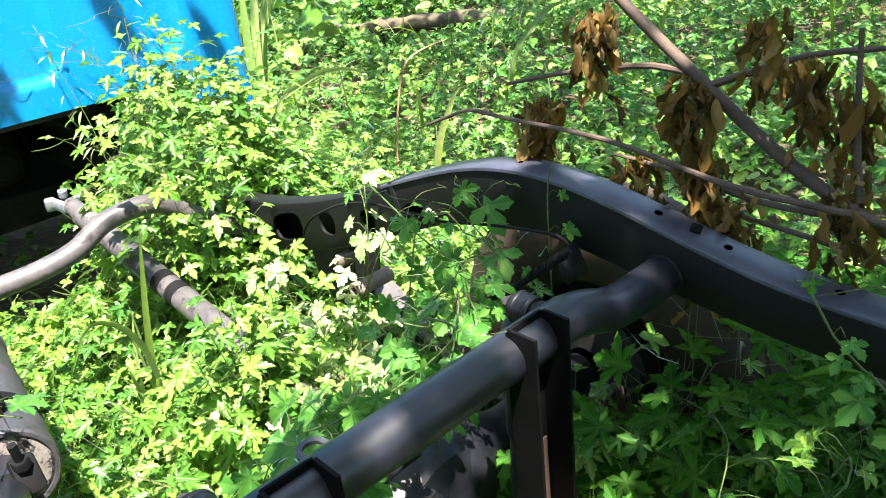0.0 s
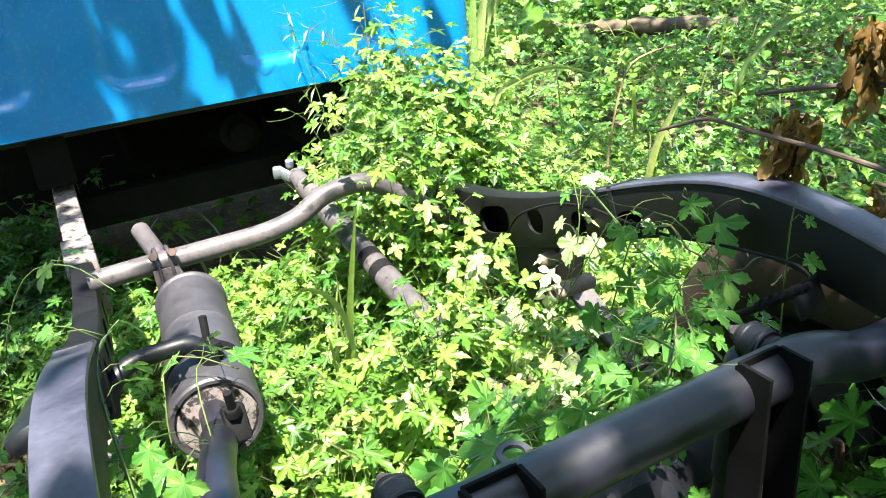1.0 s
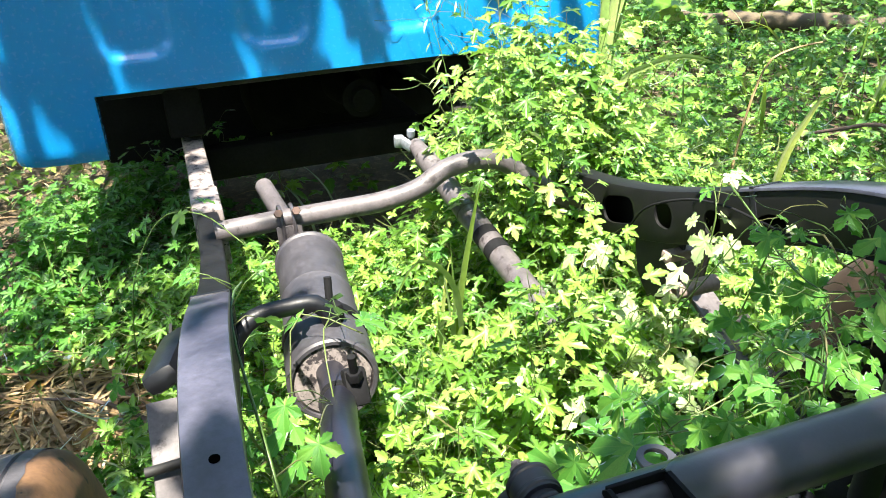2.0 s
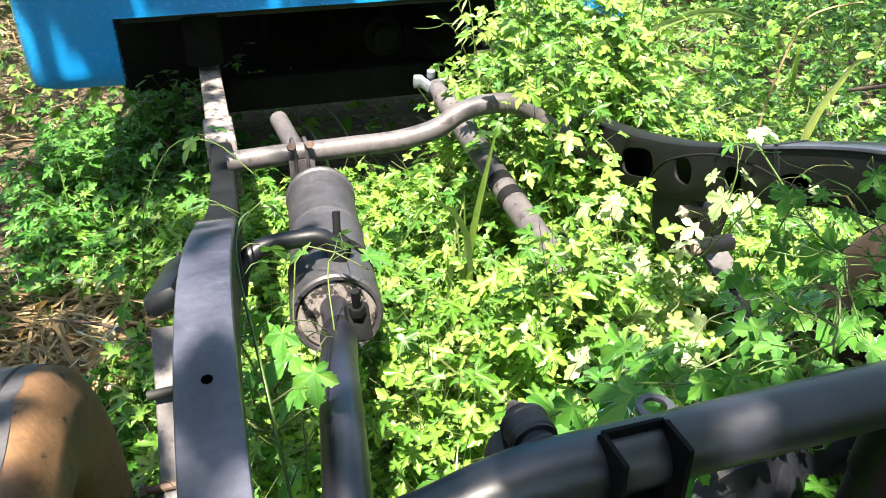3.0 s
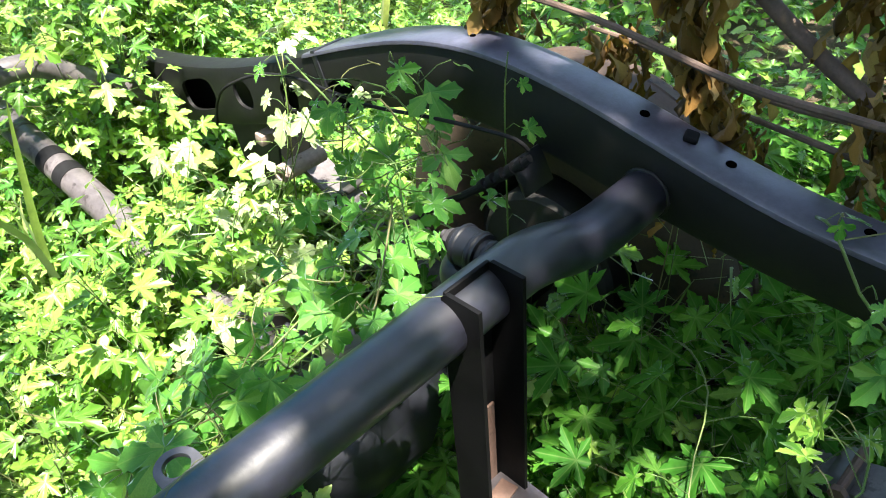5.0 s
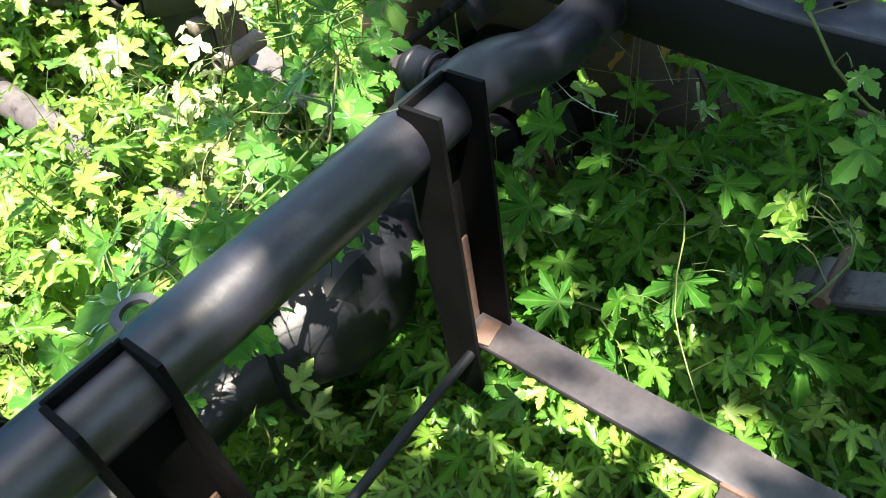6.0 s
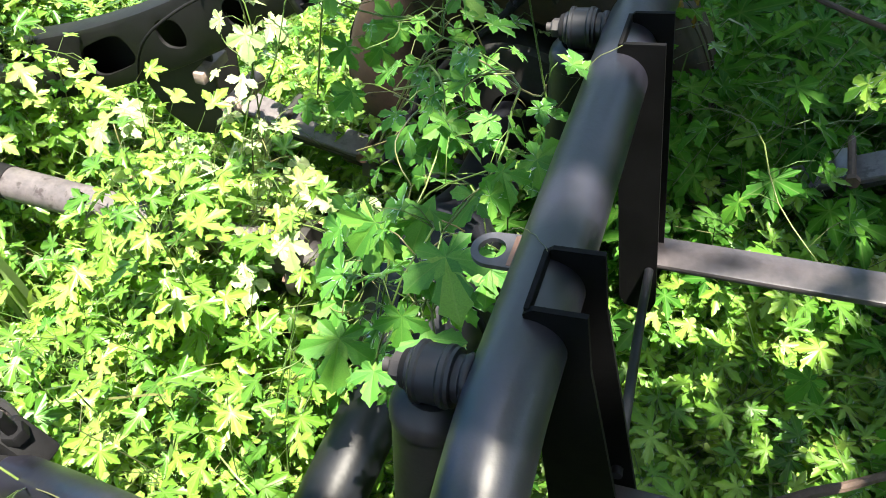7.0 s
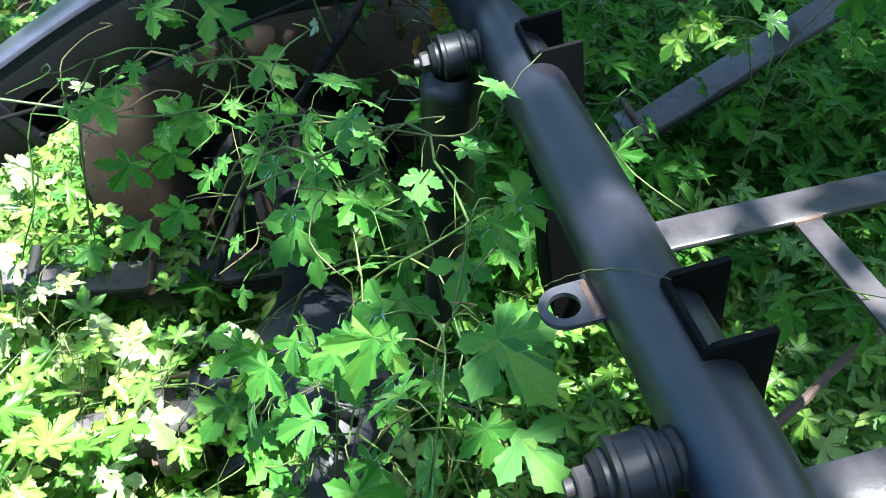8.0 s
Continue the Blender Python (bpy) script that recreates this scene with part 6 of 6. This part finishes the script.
# ---- withered branches, log, flowers ----
def make_branch():
    """Cut branches with withered hanging leaves over the rail."""
    b = thing("withered_branch", (0.72, -0.6, 0.45), "cut bare branch with bunches of withered brown leaves over the rail", "branch")
    main = smooth_path([(0.72, -0.6, 0.5), (0.62, -0.33, 0.68), (0.57, -0.17, 0.764), (0.555, -0.06, 0.83), (0.55, 0.06, 0.922), (0.55, 0.19, 1.025), (0.55, 0.34, 1.16)], 0.03)
    limb = part("limb", sweep(main, [0.0105 - 0.003 * i / len(main) for i in range(len(main))], 12), M["wood"], b)
    twig_lines = [
        [(0.66, -0.45, 0.62), (0.53, -0.2, 0.785), (0.5, -0.14, 0.807), (0.48, -0.02, 0.82), (0.465, 0.15, 0.855), (0.46, 0.33, 0.862), (0.455, 0.4, 0.866), (0.46, 0.45, 0.848), (0.47, 0.52, 0.82)],
        [(0.55, 0.07, 0.93), (0.54, 0.13, 0.94), (0.52, 0.25, 0.925), (0.5, 0.36, 0.9)],
        [(0.57, -0.15, 0.77), (0.56, -0.02, 0.77), (0.56, 0.12, 0.79), (0.55, 0.2, 0.8)],
        [(0.55, 0.05, 0.92), (0.6, -0.05, 0.955), (0.66, -0.15, 0.96)],
        [(0.57, -0.14, 0.79), (0.56, -0.13, 0.88), (0.56, -0.12, 1.0)],
        [(0.6, -0.25, 0.72), (0.62, -0.18, 0.85), (0.62, -0.15, 1.0)],
        [(0.62, -0.3, 0.68), (0.56, -0.1, 0.735), (0.58, 0.1, 0.74)],
    ]
    for line in twig_lines:
        w = smooth_path(line, 0.03)
        part("twig", sweep(w, [0.0055 - 0.003 * i / len(w) for i in range(len(w))], 8), M["wood"], limb)
    rng = random.Random(3)
    shapes = []
    for k in range(6):
        bm = bmesh.new()
        g2 = np.random.default_rng(k)
        rows = []
        for i in range(7):
            t = i / 6
            w = 0.75 * (0.1 + 0.95 * math.sin(math.pi * min(1.0, 0.1 + 0.9 * t)) ** 0.8) * 0.36 * (1 + 0.25 * g2.normal())
            curl = 1.2 + 1.3 * t + 0.3 * g2.normal()
            mid = Vector((0.06 * math.sin(5 * t + k), t, 0.12 * math.sin(4 * t + 2 * k)))
            row = []
            for u in np.linspace(-1, 1, 5):
                a = u * curl * 0.75
                row.append(bm.verts.new(mid + Vector((w * math.sin(a) * 0.8, 0.05 * g2.normal(), w * (1 - math.cos(a)) * 0.8 + 0.05 * g2.normal()))))
            rows.append(row)
        for p, q in zip(rows, rows[1:]):
            for i in range(4):
                bm.faces.new((p[i], p[i + 1], q[i + 1], q[i]))
        me = bpy.data.meshes.new("withered_leaf")
        bm.to_mesh(me)
        bm.free()
        shapes.append(me)
    bunch = [(0.5, 0.3, 0.885, 0.036, 40), (0.51, 0.2, 1.02, 0.036, 30), (0.52, 0.06, 0.94, 0.034, 34), (0.53, 0.05, 0.84, 0.034, 24), (0.53, -0.02, 1.02, 0.034, 20), (0.56, -0.08, 0.97, 0.036, 22),
             (0.58, -0.12, 0.92, 0.04, 24), (0.53, 0.0, 0.79, 0.045, 26), (0.55, 0.16, 0.81, 0.04, 22), (0.54, -0.14, 0.82, 0.04, 22), (0.62, -0.2, 0.95, 0.05, 26), (0.6, 0.06, 0.73, 0.06, 24)]
    for cx, cy, cz, r, n in bunch:
        for _ in range(int(n * 2.3)):
            s = rng.uniform(0.017, 0.042)
            at = Vector((rng.gauss(cx, r * 0.42), rng.gauss(cy, r * 0.42), cz - abs(rng.gauss(0, r * 1.35))))
            down = Vector((rng.gauss(0, 0.35), rng.gauss(0, 0.35), -1)).normalized()
            ex = down.cross(Vector((rng.gauss(0, 1), rng.gauss(0, 1), 0.1))).normalized()
            leaf = obj("leaf", rng.choice(shapes), M["dead"], None, "", True, 180)
            leaf.parent = b
            leaf.matrix_parent_inverse = b.matrix_basis.inverted()
            leaf.matrix_basis = Matrix.Translation(at) @ Matrix((ex, down, ex.cross(down))).transposed().to_4x4() @ Matrix.Diagonal((s, s * 1.2, s, 1))
    return b


make_branch()


def make_log(a, b, r, label):
    line = smooth_path([a, Vector(a).lerp(Vector(b), 0.5) + Vector((0.04, 0.05, 0.02)), b], 0.06)
    bm = sweep(line, [r * (1 + 0.12 * math.sin(i * 1.3)) for i in range(len(line))], 14)
    for v in bm.verts:
        v.co += Vector((1, 1, 1)) * 0.012 * noise.noise(v.co * 9)
    lg = part("fallen_log", bm, M["log"], None, label, 60)
    tagged(lg, "", "log")


make_log((2.9, 4.3, 0.22), (3.75, 3.2, 0.24), 0.06, "decayed brown log lying among the weeds")


def stick(points, r, label, mat="wood"):
    line = smooth_path(points, 0.03)
    bm = sweep(line, [r * (1.1 - 0.5 * i / len(line)) for i in range(len(line))], 8)
    for v in bm.verts:
        v.co += Vector((1, 1, 1)) * 0.0015 * noise.noise(v.co * 40)
    tagged(part("dry_stick", bm, M[mat], None, label), "", "stick", "dry sticks")


stick([(0.34, 0.98, 0.33), (0.3, 0.78, 0.355), (0.272, 0.62, 0.36), (0.258, 0.45, 0.355)], 0.006, "tan dry stick lying on the weeds", "straw")
stick([(0.0, -0.14, 0.28), (0.03, -0.22, 0.31), (0.07, -0.32, 0.33), (0.12, -0.48, 0.3)], 0.006, "brown dry stick among the shaded weeds")
stick([(1.15, 1.5, 0.1), (1.172, 1.5, 0.4), (1.235, 1.5, 0.631), (1.32, 1.5, 0.68), (1.44, 1.5, 0.692)], 0.0045, "arched dry stalk standing out of the weeds", "straw")
stick([(-0.62, 1.3, 0.05), (-0.74, 1.38, 0.09), (-0.9, 1.5, 0.06)], 0.005, "dry stick on the straw")
stick([(0.85, -0.05, 0.5), (0.6, -0.15, 0.56), (0.55, -0.3, 0.52)], 0.005, "bare twig over the weeds")


def tendril(points, label):
    """A thin twisted runner stretched over the steel."""
    line = smooth_path(points, 0.004)
    line = [p + Vector((0.0005 * math.sin(i * 1.3), 0.0005 * math.cos(i * 1.3), 0)) for i, p in enumerate(line)]
    tagged(part("vine_tendril", sweep(line, 0.0003, 5), M["stem"], None, label, 180), "", "tendril", "vine tendrils")


tendril([(0.122, 0.03, 0.774), (0.112, 0.055, 0.762), (0.1, 0.085, 0.72), (0.09, 0.12, 0.67)], "thin pale vine tendril over the cross tube")
tendril([(-0.125, 0.032, 0.774), (-0.1, 0.05, 0.763), (-0.07, 0.075, 0.735), (-0.02, 0.12, 0.66), (0.03, 0.16, 0.6)], "thin pale vine tendril over the cross tube")


def flower(at, seed):
    f = thing("yellow_flower", at, "small yellow flower among the weeds", "flower", "yellow flowers")
    part("stalk", sweep([Vector(at) - Vector((0.004, 0.004, 0.12)), Vector(at)], 0.0012, 5), M["stem"], f)
    for k in range(5):
        bm = bmesh.new()
        a = k * 2 * math.pi / 5 + seed
        d, s = Vector((math.cos(a), math.sin(a), 0.35)), Vector((-math.sin(a), math.cos(a), 0))
        q = Vector(at)
        bm.faces.new([bm.verts.new(q + v) for v in (Vector((0, 0, 0)), d * 0.007 + s * 0.006, d * 0.013 + s * 0.004, d * 0.013 - s * 0.004, d * 0.007 - s * 0.006)])
        part("petal", bm, M["petal"], f)


for k, at in enumerate(((-0.8, 1.52, 0.14), (-0.98, 1.62, 0.16), (1.35, 0.95, 0.5), (0.72, 0.62, 0.42))):
    flower(at, k * 0.7)


# ---- the trees overhead and behind ----
def make_tree(at, crown, label, seed, limbs):
    rng = np.random.default_rng(seed)
    t = thing("shade_tree", at, label, "tree", "shade trees")
    a = Vector(at)
    trunk_line = smooth_path([a, a + Vector((0.06, 0.03, 0.9)), a + Vector((-0.04, 0.1, 2.0)), a + Vector((0.1, 0.14, 3.4))], 0.15)
    bm = sweep(trunk_line, [0.14 * (1.25 - 0.75 * i / len(trunk_line)) for i in range(len(trunk_line))], 16)
    for v in bm.verts:
        v.co += 0.02 * noise.noise_vector(v.co * 4)
    trunk = part("trunk", bm, M["wood"], t)
    for e in limbs:
        e = Vector(e)
        s = trunk_line[int(len(trunk_line) * 0.7)]
        w = smooth_path([s, s.lerp(e, 0.4) + Vector((0, 0, 0.25)), s.lerp(e, 0.75) + Vector((0, 0, 0.15)), e], 0.15)
        part("limb", sweep(w, [0.05 - 0.042 * i / len(w) for i in range(len(w))], 8), M["wood"], trunk)
    n = len(crown)
    nr = rng.normal(0, 0.6, (n, 3))
    nr[:, 2] = 1
    scatter("crown", M["crown"], crown, nr, rng.uniform(0.07, 0.15, n), OVAL, t)
    return t


def overhead():
    """Unseen crown leaves over the chassis, placed to shape the light: thick to one side, open in the middle."""
    rng = np.random.default_rng(21)
    n = 46000
    x, y, z = rng.uniform(-4.5, 4.5, n), rng.uniform(-4.5, 6.5, n), rng.uniform(2.8, 4.3, n)
    gx, gy = x - SUN_FROM.x / SUN_FROM.z * (z - 0.4), y - SUN_FROM.y / SUN_FROM.z * (z - 0.4)
    gap = np.clip(1.5 * bump_at(gx, gy, 0.22, 1.4, 0.72, 0.9) + 1.0 * bump_at(gx, gy, 0.05, 0.7, 0.36, 0.36) + 0.9 * bump_at(gx, gy, 0.85, 0.85, 0.3, 0.4) + 1.3 * bump_at(gx, gy, 0.45, 2.08, 0.5, 0.3), 0, 1)
    thick = 0.85 * (1 - gap) - 0.9 * bump_at(gx, gy, 1.5, 3.4, 0.9, 1.4) - 0.7 * bump_at(gx, gy, -1.9, 4.2, 0.8, 1.5)
    thick += 0.6 * bump_at(gx, gy, -1.05, 1.0, 0.45, 0.8) + 0.3 * bump_at(gx, gy, -0.75, 1.6, 0.25, 0.2) + 1.8 * bump_at(gx, gy, 0.7, -0.3, 0.4, 0.26)  + 0.5 * bump_at(gx, gy, 0.18, 0.3, 0.14, 0.1) + 0.9 * bump_at(gx, gy, 0.12, 0.05, 0.22, 0.06) + 0.9 * bump_at(gx, gy, 0.47, 0.42, 0.1, 0.16) - 0.3 * bump_at(gx, gy, 0.2, 0.16, 0.22, 0.09) + 1.6 * bump_at(gx, gy, -0.26, 0.15, 0.2, 0.1) + 1.4 * bump_at(gx, gy, 0.55, -0.7, 0.7, 0.4) - 1.5 * bump_at(gx, gy, 0.24, -0.18, 0.16, 0.17) + 1.0 * bump_at(gx, gy, 0.02, 0.0, 0.11, 0.09)
    clump = 0.5 + 0.5 * np.sin(x * 4.1 + 1.3 * np.sin(y * 2.7)) * np.sin(y * 3.7 + z * 2.0 + 1.1 * np.sin(x * 3.1))
    thick *= np.where(y > 3.3, 0.65, 1.0)
    keep = rng.uniform(size=n) < np.maximum(thick, 0.03) * (0.35 + 1.0 * clump)
    crown = np.stack([x, y, z], 1)[keep]
    # a thicker spray, added out of view to shade the rear corner
    n = 1700
    z2 = rng.uniform(2.6, 3.9, n)
    gx, gy = rng.normal(0.68, 0.24, n), rng.normal(-0.24, 0.2, n)
    x2, y2 = gx + SUN_FROM.x / SUN_FROM.z * (z2 - 0.4), gy + SUN_FROM.y / SUN_FROM.z * (z2 - 0.4)
    bare = bump_at(gx, gy, 0.22, -0.14, 0.26, 0.26) > 0.3
    x2, y2, z2 = x2[~bare], y2[~bare], z2[~bare]
    parts = [crown, np.stack([x2, y2, z2], 1)]
    # leafy twigs added out of view to shade the cab, the tube end, the axle and the carrier
    for cx, cy, sx, sy, n in ((-0.14, 0.16, 0.05, 0.02, 4), (-0.2, 0.16, 0.02, 0.02, 4), (-0.28, 2.03, 0.24, 0.08, 210), (0.02, -0.06, 0.045, 0.08, 34), (0.14, 0.27, 0.04, 0.03, 9), (0.03, -0.4, 0.09, 0.04, 40), (0.34, -0.45, 0.1, 0.04, 40), (0.43, -0.17, 0.03, 0.03, 8), (-0.66, 2.02, 0.08, 0.08, 50)):
        z3 = rng.uniform(2.7, 3.9, n)
        parts.append(np.stack([rng.normal(cx, sx, n) + SUN_FROM.x / SUN_FROM.z * (z3 - 0.4), rng.normal(cy, sy, n) + SUN_FROM.y / SUN_FROM.z * (z3 - 0.4), z3], 1))
    # a thick canopy added out of view to dim the shaded corner
    n = 1800
    z4, gx, gy = rng.uniform(2.9, 4.4, n), rng.uniform(0.45, 3.6, n), rng.uniform(-2.6, 0.0, n)
    ok = (gx > 0.55) | (gy < -0.5)
    parts.append(np.stack([gx + SUN_FROM.x / SUN_FROM.z * (z4 - 0.4), gy + SUN_FROM.y / SUN_FROM.z * (z4 - 0.4), z4], 1)[ok])
    return np.concatenate(parts)


over_leaves = overhead()
make_tree((-2.9, -1.2, -0.05), over_leaves, "unseen leafy tree, its crown shaped to shade the chassis", 5, [(-1.6, -1.4, 3.5), (-0.6, -1.6, 3.6), (-1.2, 0.2, 3.7), (-2.6, 0.6, 3.8), (0.4, -1.2, 3.4), (-0.4, 1.0, 3.9)])
for k, at in enumerate(((1.6, -5.2, -0.05), (-4.6, -4.2, -0.05), (3.9, -4.0, -0.05), (-0.9, -6.4, -0.05))):
    rng0 = np.random.default_rng(40 + k)
    c = np.array(at) + np.array((0, 0, 3.6)) + rng0.normal(0, 1, (1500, 3)) * np.array((1.0, 1.0, 0.75))
    make_tree(at, c, "leafy tree standing behind the chassis", 60 + k, [tuple(np.array(at) + np.array((math.cos(a) * 0.9, math.sin(a) * 0.9, 3.6))) for a in (0.3, 2.2, 4.4)])


def far_woods():
    """Unseen leafy ring all round, added to block light from the low sky."""
    rng = np.random.default_rng(77)
    n = 15000
    a = rng.uniform(0, 2 * math.pi, n)
    r = 9.5 + rng.normal(0, 0.8, n) + 0.7 * np.sin(a * 7)
    z = rng.uniform(0.0, 1.0, n) ** 0.8 * (3.4 + 0.7 * np.sin(a * 5) + 0.5 * np.sin(a * 11 + 1))
    p = np.stack([r * np.cos(a) + 0.5, r * np.sin(a) + 1.0, z], 1)
    nr = rng.normal(0, 0.5, (n, 3)) - np.stack([np.cos(a), np.sin(a), np.full(n, -0.6)], 1)
    scatter("far_woods", M["crown"], p, nr, rng.uniform(0.25, 0.5, n), OVAL, None, "unseen ring of dark green leaves screening the low sky", "woods", "stuff")


far_woods()
